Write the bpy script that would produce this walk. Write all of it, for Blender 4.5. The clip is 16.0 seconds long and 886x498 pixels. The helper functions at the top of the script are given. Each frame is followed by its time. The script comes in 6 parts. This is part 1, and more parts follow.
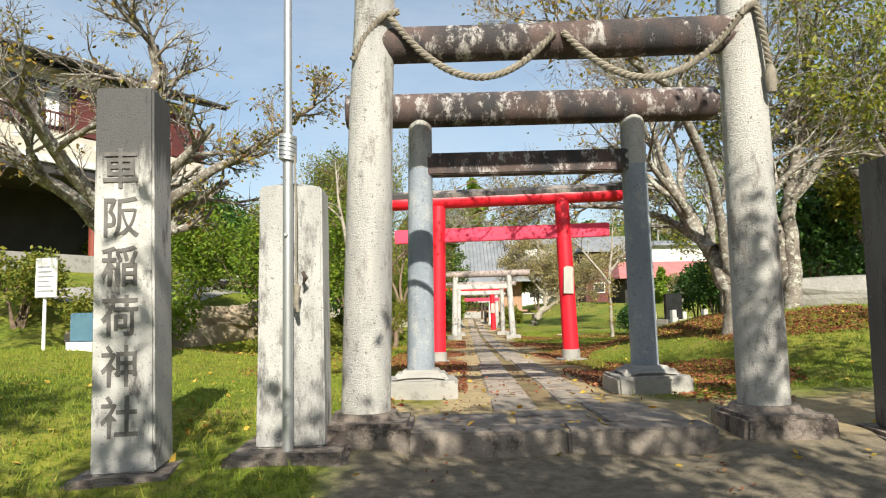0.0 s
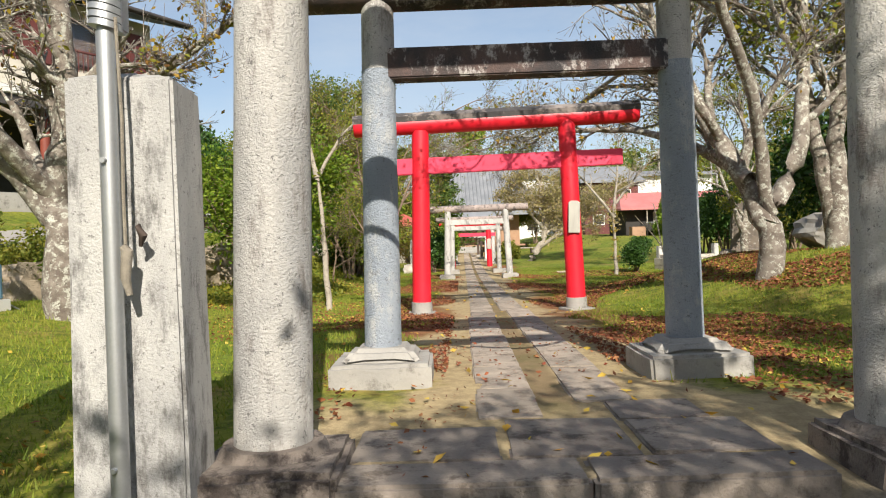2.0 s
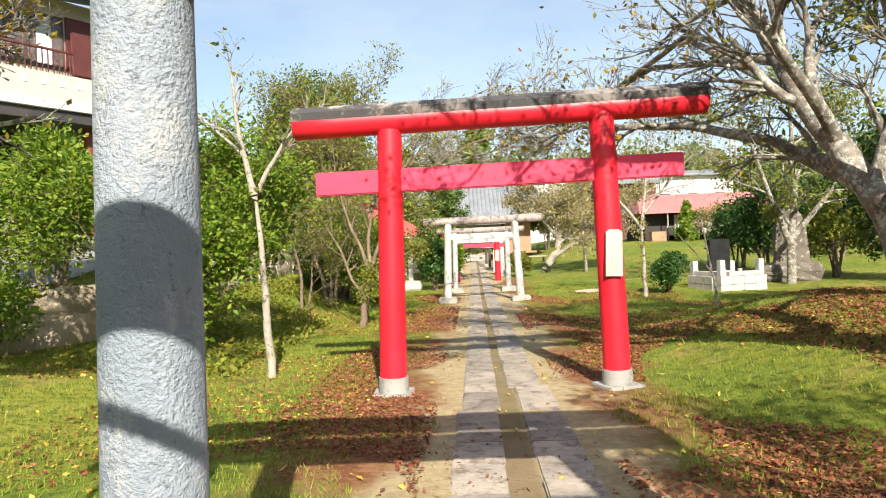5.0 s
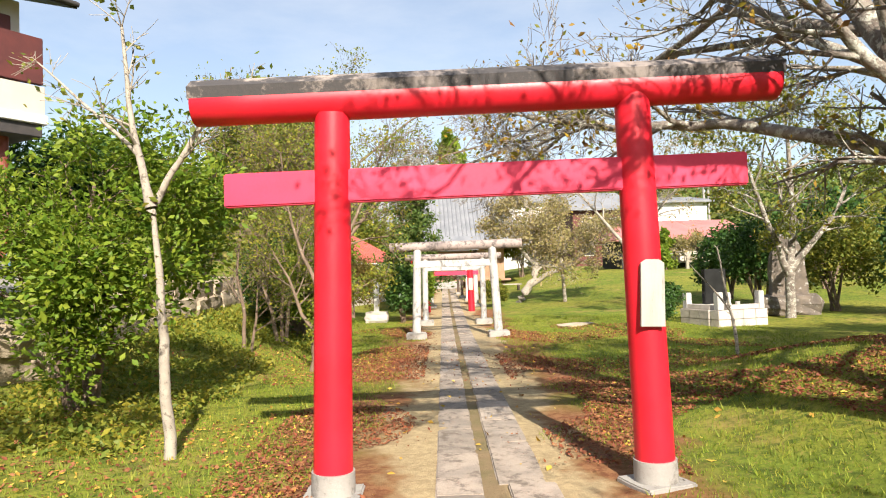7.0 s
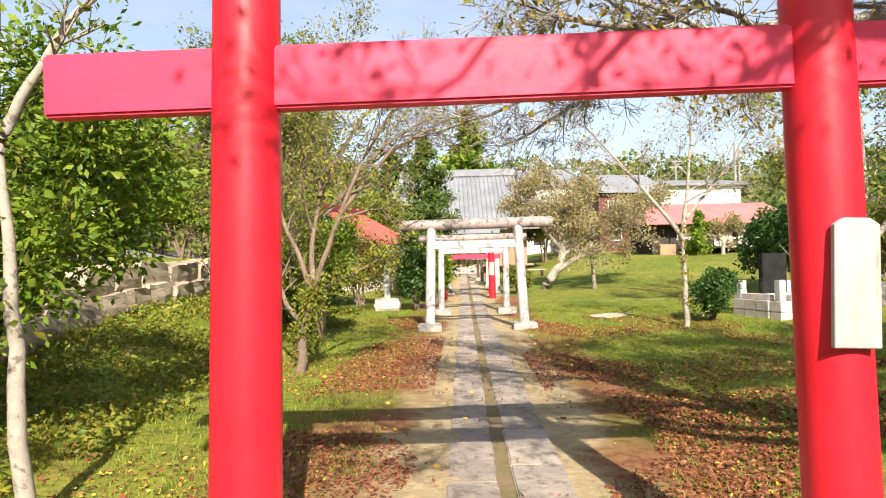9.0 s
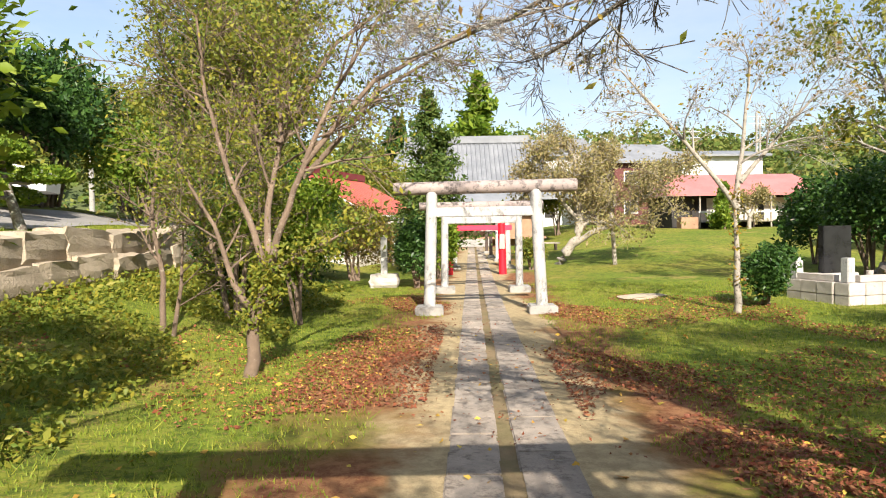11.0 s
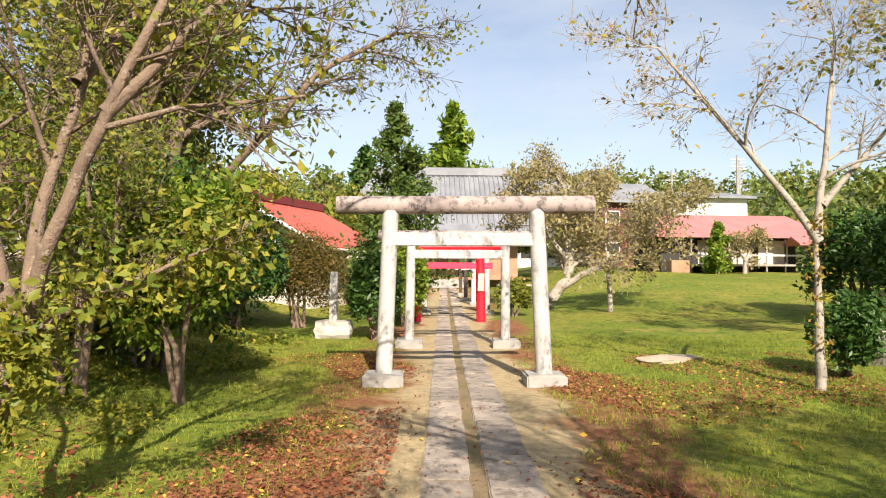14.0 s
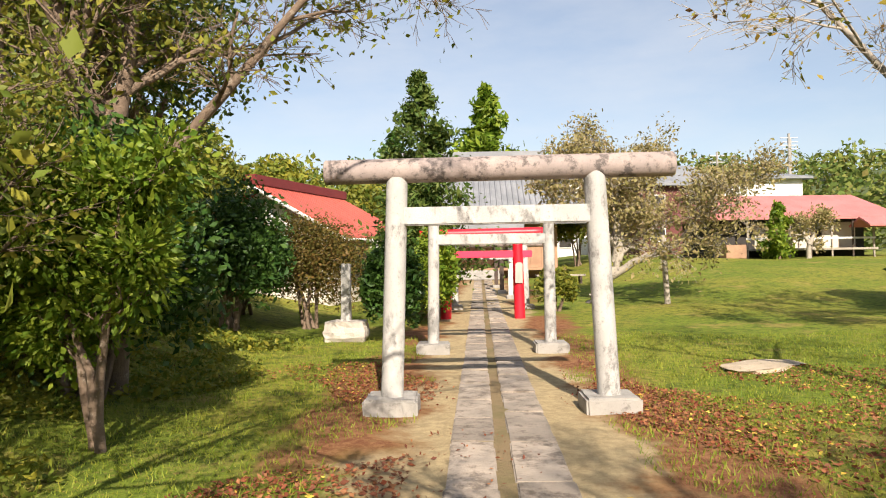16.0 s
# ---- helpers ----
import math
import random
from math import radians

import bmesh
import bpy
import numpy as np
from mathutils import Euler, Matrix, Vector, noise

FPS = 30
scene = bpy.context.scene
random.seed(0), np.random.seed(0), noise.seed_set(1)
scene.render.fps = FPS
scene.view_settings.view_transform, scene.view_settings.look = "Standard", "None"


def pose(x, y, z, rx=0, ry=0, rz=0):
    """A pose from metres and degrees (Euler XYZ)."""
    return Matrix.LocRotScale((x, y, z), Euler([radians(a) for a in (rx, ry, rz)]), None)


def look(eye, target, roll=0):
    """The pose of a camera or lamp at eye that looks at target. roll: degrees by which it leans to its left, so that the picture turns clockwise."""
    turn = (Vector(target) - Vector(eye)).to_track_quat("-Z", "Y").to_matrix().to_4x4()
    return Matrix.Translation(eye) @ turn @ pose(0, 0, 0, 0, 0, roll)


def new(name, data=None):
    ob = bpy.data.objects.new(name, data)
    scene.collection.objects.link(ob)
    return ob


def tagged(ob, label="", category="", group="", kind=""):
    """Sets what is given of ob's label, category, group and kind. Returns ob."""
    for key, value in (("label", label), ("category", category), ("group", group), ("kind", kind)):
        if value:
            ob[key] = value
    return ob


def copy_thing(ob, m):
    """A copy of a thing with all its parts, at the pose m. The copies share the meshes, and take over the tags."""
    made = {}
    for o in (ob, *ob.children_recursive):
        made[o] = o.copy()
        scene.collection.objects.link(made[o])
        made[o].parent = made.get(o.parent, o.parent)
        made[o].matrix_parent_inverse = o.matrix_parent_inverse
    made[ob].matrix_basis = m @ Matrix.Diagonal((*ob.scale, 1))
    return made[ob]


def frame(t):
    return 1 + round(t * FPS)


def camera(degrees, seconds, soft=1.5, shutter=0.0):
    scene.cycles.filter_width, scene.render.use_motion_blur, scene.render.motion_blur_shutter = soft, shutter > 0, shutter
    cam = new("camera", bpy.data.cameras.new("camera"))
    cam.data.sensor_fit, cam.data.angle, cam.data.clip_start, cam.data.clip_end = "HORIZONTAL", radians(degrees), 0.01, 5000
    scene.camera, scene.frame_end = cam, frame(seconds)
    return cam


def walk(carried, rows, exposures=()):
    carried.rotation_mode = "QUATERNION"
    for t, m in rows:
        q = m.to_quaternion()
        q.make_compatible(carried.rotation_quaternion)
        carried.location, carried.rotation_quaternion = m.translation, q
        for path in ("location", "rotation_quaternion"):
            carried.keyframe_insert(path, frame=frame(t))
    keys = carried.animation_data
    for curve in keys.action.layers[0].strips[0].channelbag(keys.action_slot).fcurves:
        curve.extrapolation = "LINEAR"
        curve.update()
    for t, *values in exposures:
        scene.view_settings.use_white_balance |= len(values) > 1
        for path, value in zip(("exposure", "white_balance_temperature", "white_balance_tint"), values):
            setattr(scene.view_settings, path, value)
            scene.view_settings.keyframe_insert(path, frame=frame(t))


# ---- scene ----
cam = camera(66.0, 16.0, soft=1.1)
METRES, EYE, TILT, LEAN, TURN = 19.7, 1.5, 0.0, 0.0, 0.0
ROWS = [
    (0.0, 0.0, 0.0, 0.0, 0.11, 5.39, 1.2),
    (0.5, 0.0047, 0.0202, 0.0027, 1.04, 5.77, 0.05),
    (1.0, 0.0053, 0.0421, 0.0043, 0.51, 4.98, 0.72),
    (1.5, 0.0074, 0.0684, 0.0053, -1.64, 0.43, 2.22),
    (2.0, 0.0116, 0.0991, 0.0092, -0.06, -0.26, 1.86),
    (2.5, 0.0142, 0.1323, 0.0124, 0.35, -1.36, 3.64),
    (3.0, 0.0196, 0.1652, 0.0146, 0.86, -1.69, 1.74),
    (3.5, 0.0214, 0.1967, 0.0225, 0.94, -2.1, 2.38),
    (4.0, 0.0251, 0.2216, 0.0294, 0.66, 0.34, 2.12),
    (6.5, 0.0319, 0.3648, 0.0406, 1.16, -1.25, 2.44),
    (7.0, 0.0311, 0.3948, 0.0409, -1.66, 1.85, 1.75),
    (7.5, 0.0332, 0.4272, 0.0398, -1.12, -0.99, 1.63),
    (8.0, 0.0327, 0.4574, 0.0389, -2.15, 0.62, 1.78),
    (8.5, 0.0348, 0.4893, 0.0381, -0.67, 0.9, 1.85),
    (11.0, 0.0429, 0.6587, 0.0334, 0.69, -1.62, 0.86),
    (11.5, 0.0447, 0.6915, 0.0332, -0.35, 1.28, 0.51),
    (12.0, 0.0457, 0.7246, 0.0315, -0.32, 1.19, -0.38),
    (12.5, 0.0461, 0.7633, 0.0307, -1.27, 3.31, 0.65),
    (13.0, 0.0442, 0.7969, 0.0291, -0.33, 0.79, 0.99),
    (13.5, 0.0451, 0.8297, 0.0308, -0.25, 1.91, -0.11),
    (14.0, 0.047, 0.864, 0.0294, -1.69, 1.74, -0.3),
    (14.5, 0.054, 0.8954, 0.0286, -0.56, 1.64, -1.08),
    (15.0, 0.0537, 0.9313, 0.0295, -0.27, 0.84, 0.38),
    (15.5, 0.0553, 0.9598, 0.028, 0.49, 0.24, 1.95),
    (16.0, 0.0563, 0.9903, 0.0266, 1.36, 1.08, 0.8),
]
walk(cam, [(t, pose(0, 0, EYE, TILT, LEAN, TURN) @ pose(METRES * x, METRES * y, METRES * z, 90 + pitch, roll, yaw)) for t, x, y, z, yaw, pitch, roll in ROWS],
     [(0.0, 0.7, 6450, 5), (1.2, 0.6, 6450, 6), (2.2, 0.55, 6500, 9), (3.2, 0.78, 6450, 6), (4.0, 0.95, 6450, 5), (7.0, 1.02, 6700, 11), (8.5, 1.08, 6700, 12), (11.0, 1.0, 6550, 10), (12.5, 0.96, 6750, 13), (14.5, 0.88, 6850, 13), (16.0, 0.78, 6900, 13)])
SUN_EL, SUN_AZ = radians(34.8), radians(170.4)

# ---------------------------------------------------------------- world and sun
world = bpy.data.worlds.new("sky")
scene.world = world
world.use_nodes = True
wn = world.node_tree.nodes
wl = world.node_tree.links
wn.clear()
sky = wn.new("ShaderNodeTexSky")
sky.sky_type = "NISHITA"
sky.sun_disc = False
sky.sun_elevation, sky.sun_rotation = SUN_EL, SUN_AZ
sky.air_density, sky.dust_density, sky.ozone_density = 1.0, 1.2, 1.4
bg = wn.new("ShaderNodeBackground")
bg.inputs["Strength"].default_value = 0.094
wo = wn.new("ShaderNodeOutputWorld")
# thin high cloud over the blue
wtc = wn.new("ShaderNodeTexCoord")
wmap = wn.new("ShaderNodeMapping")
wmap.inputs["Scale"].default_value = (1.0, 1.0, 3.2)
wcl = wn.new("ShaderNodeTexNoise")
wcl.inputs["Scale"].default_value, wcl.inputs["Detail"].default_value, wcl.inputs["Roughness"].default_value = 2.2, 7, 0.6
wrm = wn.new("ShaderNodeMapRange")
wrm.inputs["From Min"].default_value, wrm.inputs["From Max"].default_value = 0.42, 0.75
wrm.inputs["To Min"].default_value, wrm.inputs["To Max"].default_value = 0.2, 0.55
wmx = wn.new("ShaderNodeMix")
wmx.data_type = "RGBA"
wmx.inputs[7].default_value = (5.6, 5.9, 6.2, 1)
wl.new(wtc.outputs["Generated"], wmap.inputs[0])
wl.new(wmap.outputs[0], wcl.inputs["Vector"])
wl.new(wcl.outputs["Fac"], wrm.inputs["Value"])
wl.new(wrm.outputs[0], wmx.inputs[0])
wl.new(sky.outputs[0], wmx.inputs[6])
wl.new(wmx.outputs[2], bg.inputs[0])
wl.new(bg.outputs[0], wo.inputs[0])

sun_data = bpy.data.lights.new("sun", "SUN")
sun_data.energy, sun_data.angle, sun_data.color = 5.0, radians(0.5), (1.0, 0.92, 0.8)
sun = new("sun", sun_data)
sun.matrix_world = look((0.24 * 30, -1.42 * 30, 30), (0, 0, 0))


# ---------------------------------------------------------------- materials
def nodes_of(m):
    m.use_nodes = True
    t = m.node_tree
    t.nodes.clear()
    out = t.nodes.new("ShaderNodeOutputMaterial")
    b = t.nodes.new("ShaderNodeBsdfPrincipled")
    t.links.new(b.outputs[0], out.inputs[0])
    return t, b, out


def noise_node(t, scale, detail=4, rough=0.55, coord="Object", stretch=(1, 1, 1), kind="noise"):
    tc = t.nodes.new("ShaderNodeTexCoord")
    mp = t.nodes.new("ShaderNodeMapping")
    mp.inputs["Scale"].default_value = stretch
    if coord == "World":
        geo = t.nodes.new("ShaderNodeNewGeometry")
        t.links.new(geo.outputs["Position"], mp.inputs[0])
    else:
        t.links.new(tc.outputs[coord], mp.inputs[0])
    if kind == "voronoi":
        n = t.nodes.new("ShaderNodeTexVoronoi")
        n.inputs["Scale"].default_value = scale
        t.links.new(mp.outputs[0], n.inputs["Vector"])
        return n.outputs["Distance"]
    n = t.nodes.new("ShaderNodeTexNoise")
    n.inputs["Scale"].default_value = scale
    n.inputs["Detail"].default_value = detail
    n.inputs["Roughness"].default_value = rough
    t.links.new(mp.outputs[0], n.inputs["Vector"])
    return n.outputs["Fac"]


def ramp(t, fac, lo, hi):
    r = t.nodes.new("ShaderNodeMapRange")
    r.interpolation_type = "SMOOTHSTEP"
    r.inputs["From Min"].default_value, r.inputs["From Max"].default_value = lo, hi
    t.links.new(fac, r.inputs["Value"])
    return r.outputs["Result"]


def mix(t, fac, a, b, mode="MIX"):
    m = t.nodes.new("ShaderNodeMix")
    m.data_type, m.blend_type = "RGBA", mode
    for sock, v in ((m.inputs[0], fac), (m.inputs[6], a), (m.inputs[7], b)):
        if isinstance(v, (int, float)):
            sock.default_value = v
        elif isinstance(v, tuple):
            sock.default_value = (*v, 1)
        else:
            t.links.new(v, sock)
    return m.outputs[2]


def calc(t, op, a, b):
    m = t.nodes.new("ShaderNodeMath")
    m.operation = op
    for sock, v in ((m.inputs[0], a), (m.inputs[1], b)):
        if isinstance(v, (int, float)):
            sock.default_value = v
        else:
            t.links.new(v, sock)
    return m.outputs[0]


def bump(t, b, height, strength=0.4, dist=0.01):
    n = t.nodes.new("ShaderNodeBump")
    n.inputs["Strength"].default_value, n.inputs["Distance"].default_value = strength, dist
    t.links.new(height, n.inputs["Height"])
    t.links.new(n.outputs[0], b.inputs["Normal"])


def surface(name, base, second, stain=None, rough=0.8, grain=60, patch=3, stain_at=(0.55, 0.72), bump_s=0.4, bump_d=0.008,
            stretch=(1, 1, 1), metal=0.0, speck=None, vary=0.0, coord="Object"):
    """Two tones in patches, fine grain with relief, and stains or specks with a shape of their own."""
    m = bpy.data.materials.new(name)
    t, b, out = nodes_of(m)
    big = noise_node(t, patch, 5, 0.6, coord, stretch)
    fine = noise_node(t, grain, 3, 0.7, coord)
    col = mix(t, ramp(t, big, 0.35, 0.65), base, second)
    if stain:
        st = noise_node(t, patch * 2.3, 8, 0.75, coord, stretch)
        col = mix(t, ramp(t, st, *stain_at), col, stain)
    if speck:
        col = mix(t, ramp(t, noise_node(t, grain * 0.45, 4, 0.8, coord), 0.58, 0.66), col, speck)
    col = mix(t, calc(t, "MULTIPLY", fine, 0.35), col, tuple(c * 0.45 for c in base))
    if vary:
        oi = t.nodes.new("ShaderNodeObjectInfo")
        hsv = t.nodes.new("ShaderNodeHueSaturation")
        t.links.new(calc(t, "ADD", calc(t, "MULTIPLY", oi.outputs["Random"], vary), 1 - vary / 2), hsv.inputs["Value"])
        t.links.new(col, hsv.inputs["Color"])
        col = hsv.outputs[0]
    t.links.new(col, b.inputs["Base Color"])
    t.links.new(calc(t, "ADD", calc(t, "MULTIPLY", fine, 0.25), rough - 0.12), b.inputs["Roughness"])
    b.inputs["Metallic"].default_value = metal
    bump(t, b, fine, bump_s, bump_d)
    return m


def leaf_material(name, cols, gloss=0.5, through_light=0.35):
    m = bpy.data.materials.new(name)
    t, b, out = nodes_of(m)
    geo = t.nodes.new("ShaderNodeNewGeometry")
    cr = t.nodes.new("ShaderNodeValToRGB")
    el = cr.color_ramp.elements
    while len(el) < len(cols):
        el.new(0.5)
    for i, c in enumerate(cols):
        el[i].position = i / max(1, len(cols) - 1)
        el[i].color = (*c, 1)
    t.links.new(geo.outputs["Random Per Island"], cr.inputs[0])
    t.links.new(cr.outputs[0], b.inputs["Base Color"])
    b.inputs["Roughness"].default_value = gloss
    b.inputs["Specular IOR Level"].default_value = 0.25
    tr = t.nodes.new("ShaderNodeBsdfTranslucent")
    t.links.new(cr.outputs[0], tr.inputs[0])
    mx = t.nodes.new("ShaderNodeMixShader")
    mx.inputs[0].default_value = through_light
    t.links.new(b.outputs[0], mx.inputs[1])
    t.links.new(tr.outputs[0], mx.inputs[2])
    t.links.new(mx.outputs[0], out.inputs[0])
    return m


def ground_material():
    m = bpy.data.materials.new("lawn_and_soil")
    t, b, out = nodes_of(m)
    geo = t.nodes.new("ShaderNodeNewGeometry")
    xyz = t.nodes.new("ShaderNodeSeparateXYZ")
    t.links.new(geo.outputs["Position"], xyz.inputs[0])
    x, y = xyz.outputs[0], xyz.outputs[1]
    # distance from the middle of the stone path, which drifts to the east
    mid = calc(t, "ADD", calc(t, "MULTIPLY", calc(t, "SUBTRACT", y, 6.5), 0.029), 0.905)
    off = calc(t, "SUBTRACT", x, mid)
    dist = calc(t, "ABSOLUTE", off, 0)
    wob = noise_node(t, 0.9, 5, 0.65, "World")
    wob2 = noise_node(t, 0.23, 3, 0.5, "World")
    fine = noise_node(t, 9, 6, 0.75, "World")
    grit = noise_node(t, 70, 3, 0.7, "World")
    grass = mix(t, ramp(t, wob2, 0.4, 0.6), (0.19, 0.25, 0.03), (0.3, 0.295, 0.045))
    grass = mix(t, ramp(t, fine, 0.42, 0.68), grass, (0.075, 0.115, 0.018))
    grass = mix(t, calc(t, "MULTIPLY", ramp(t, wob, 0.52, 0.7), 0.6), grass, (0.4, 0.28, 0.1))
    tuft = noise_node(t, 3.2, 6, 0.7, "World")
    grass = mix(t, calc(t, "MULTIPLY", ramp(t, tuft, 0.5, 0.62), 0.7), grass, (0.055, 0.095, 0.015))
    grass = mix(t, calc(t, "MULTIPLY", ramp(t, noise_node(t, 22, 4, 0.7, "World"), 0.56, 0.66), 0.6), grass, (0.36, 0.24, 0.09))
    soil = mix(t, ramp(t, fine, 0.35, 0.65), (0.55, 0.43, 0.25), (0.38, 0.29, 0.17))
    litter = mix(t, ramp(t, fine, 0.4, 0.6), (0.2, 0.075, 0.04), (0.33, 0.16, 0.08))
    edge = calc(t, "ADD", dist, calc(t, "MULTIPLY", calc(t, "SUBTRACT", wob, 0.5), 2.2))
    soil_f = calc(t, "SUBTRACT", 1.0, ramp(t, edge, 0.85, 1.35))
    lit_f = calc(t, "MULTIPLY", calc(t, "SUBTRACT", 1.0, ramp(t, calc(t, "ABSOLUTE", calc(t, "SUBTRACT", edge, 1.45), 0), 0.25, 0.75)),
                 ramp(t, wob2, 0.36, 0.5))
    lit_f = calc(t, "MULTIPLY", lit_f, ramp(t, y, 7.0, 9.5))
    # the beaten court before the step and beside the first gates
    court = calc(t, "MULTIPLY", calc(t, "SUBTRACT", 1.0, ramp(t, calc(t, "ADD", y, calc(t, "MULTIPLY", wob, 3.0)), 7.4, 8.6)), ramp(t, calc(t, "ADD", x, wob), -0.4, 0.0))
    soil_f = calc(t, "MAXIMUM", soil_f, court)
    soil = mix(t, calc(t, "SUBTRACT", 1.0, ramp(t, y, 4.6, 5.4)), soil, mix(t, ramp(t, fine, 0.35, 0.65), (0.3, 0.25, 0.19), (0.17, 0.145, 0.11)))
    # mossy dirt packed between the two rows of slabs
    between = calc(t, "SUBTRACT", 1.0, ramp(t, calc(t, "ABSOLUTE", calc(t, "SUBTRACT", off, 0.0), 0), 0.08, 0.2))
    dirt = mix(t, ramp(t, wob, 0.42, 0.58), (0.26, 0.185, 0.11), (0.18, 0.15, 0.075))
    soil = mix(t, calc(t, "MULTIPLY", between, calc(t, "MULTIPLY", ramp(t, y, 5.6, 6.4), 0.85)), soil, dirt)
    col = mix(t, soil_f, grass, soil)
    col = mix(t, lit_f, col, litter)
    # far away the mown grass gives way to fields and woodland floor
    col = mix(t, ramp(t, y, 62, 90), col, (0.1, 0.14, 0.03))
    col = mix(t, calc(t, "MULTIPLY", grit, 0.4), col, (0.05, 0.05, 0.02))
    t.links.new(col, b.inputs["Base Color"])
    b.inputs["Roughness"].default_value = 0.95
    b.inputs["Specular IOR Level"].default_value = 0.1
    bump(t, b, calc(t, "ADD", fine, calc(t, "MULTIPLY", grit, 0.5)), 0.6, 0.03)
    return m


def glass_material(name, tint=(0.9, 0.95, 1.0), rough=0.03):
    m = bpy.data.materials.new(name)
    t, b, out = nodes_of(m)
    b.inputs["Base Color"].default_value = (*tint, 1)
    b.inputs["Roughness"].default_value = rough
    b.inputs["Transmission Weight"].default_value = 1.0
    b.inputs["IOR"].default_value = 1.45
    return m


M_GROUND = ground_material()
M_GRANITE = surface("weathered_granite", (0.52, 0.51, 0.49), (0.37, 0.365, 0.36), (0.12, 0.115, 0.11), 0.85, 80, 3.4, (0.49, 0.66), 0.7, 0.012,
                    (1, 1, 0.35), speck=(0.2, 0.19, 0.18))
M_PILLAR = surface("rough_cast_pillar", (0.6, 0.575, 0.54), (0.4, 0.395, 0.39), (0.19, 0.16, 0.145), 0.85, 75, 1.8, (0.5, 0.68), 1.0, 0.016,
                   # blue-grey holds the shadow on the second gate's pillars, pale patches the sun
                   (1.3, 1.3, 0.4), speck=(0.16, 0.155, 0.15))
M_BLUESHADE = surface("blue_grey_shade_rough_cast", (0.36, 0.4, 0.46), (0.27, 0.31, 0.365), (0.52, 0.52, 0.51), 0.7, 60, 2.0, (0.52, 0.7), 1.0, 0.017,
                      (1, 1, 0.5), speck=(0.17, 0.18, 0.2))
M_BEAM = surface("stained_concrete_beam", (0.04, 0.037, 0.04), (0.13, 0.085, 0.075), (0.5, 0.46, 0.44), 0.85, 60, 2.0, (0.52, 0.63), 0.7, 0.012,
                 (1.6, 1, 1), speck=(0.05, 0.045, 0.045))
M_WHITESTONE = surface("whitewashed_stone", (0.58, 0.565, 0.535), (0.45, 0.44, 0.425), (0.19, 0.18, 0.17), 0.85, 60, 2.6, (0.5, 0.66), 0.5, 0.01,
                       (1, 1, 0.5), speck=(0.36, 0.34, 0.32))
M_PINKSTONE = surface("mottled_stone_beam", (0.46, 0.37, 0.335), (0.34, 0.28, 0.26), (0.1, 0.085, 0.08), 0.85, 60, 2.8, (0.5, 0.62), 0.5, 0.01,
                      (1, 1, 1), speck=(0.27, 0.24, 0.22))
M_RED = surface("vermilion_paint", (0.78, 0.018, 0.04), (0.7, 0.012, 0.028), (0.6, 0.03, 0.035), 0.42, 40, 1.5, (0.62, 0.75), 0.12, 0.004)
# same red made pinker for tie beams, with the sun's highlight in its colour
M_PINKRED = surface("sunlit_pink_vermilion", (0.82, 0.04, 0.115), (0.76, 0.03, 0.085), (0.66, 0.03, 0.05), 0.5, 40, 1.2, (0.62, 0.75), 0.12, 0.004)
M_CAP = surface("weathered_cap_board", (0.4, 0.34, 0.3), (0.22, 0.19, 0.18), (0.035, 0.035, 0.04), 0.8, 40, 0.7, (0.44, 0.54), 0.3, 0.008)
M_SLAB = surface("worn_paving_slab", (0.42, 0.35, 0.285), (0.28, 0.24, 0.2), (0.15, 0.12, 0.095), 0.9, 34, 2.4, (0.48, 0.64), 0.8, 0.016, vary=0.45, coord="World")
M_KERB = surface("grimy_kerb_stone", (0.3, 0.255, 0.215), (0.2, 0.17, 0.15), (0.1, 0.08, 0.065), 0.9, 40, 2.4, (0.5, 0.64), 0.8, 0.015, vary=0.3, coord="World")
M_BASESTONE = surface("mossy_base_stone", (0.28, 0.235, 0.2), (0.18, 0.15, 0.13), (0.065, 0.05, 0.045), 0.9, 45, 3, (0.46, 0.6), 0.8, 0.02)
M_ROCK = surface("retaining_rock", (0.5, 0.41, 0.3), (0.4, 0.325, 0.235), (0.15, 0.12, 0.09), 0.9, 25, 2, (0.6, 0.74), 0.9, 0.03, vary=0.4)
M_PALEROCK = surface("pale_rough_stone", (0.62, 0.56, 0.5), (0.5, 0.45, 0.4), (0.25, 0.22, 0.2), 0.85, 40, 3, (0.58, 0.72), 0.6, 0.02, vary=0.2)
M_BARK = surface("lichen_bark", (0.3, 0.26, 0.22), (0.14, 0.11, 0.09), (0.58, 0.58, 0.5), 0.95, 50, 5, (0.5, 0.6), 0.9, 0.02, speck=(0.09, 0.07, 0.06))
M_TWIG = surface("grey_brown_twig", (0.2, 0.16, 0.13), (0.11, 0.085, 0.07), (0.42, 0.38, 0.33), 0.95, 30, 1.5, (0.55, 0.65), 0.3, 0.005)
M_BROWNBARK = surface("brown_bark", (0.26, 0.185, 0.13), (0.17, 0.12, 0.085), (0.38, 0.32, 0.25), 0.95, 50, 4, (0.56, 0.66), 0.9, 0.02)
M_PALEBARK = surface("pale_bark", (0.44, 0.39, 0.32), (0.34, 0.3, 0.25), (0.15, 0.125, 0.1), 0.9, 50, 6, (0.52, 0.62), 0.5, 0.01)
M_STEEL = surface("dull_steel_pole", (0.55, 0.56, 0.57), (0.48, 0.49, 0.5), None, 0.45, 60, 4, metal=0.75, bump_s=0.1)
M_ROPE = surface("old_straw_rope", (0.33, 0.29, 0.23), (0.24, 0.21, 0.17), (0.13, 0.115, 0.1), 0.95, 120, 12, bump_s=0.9)
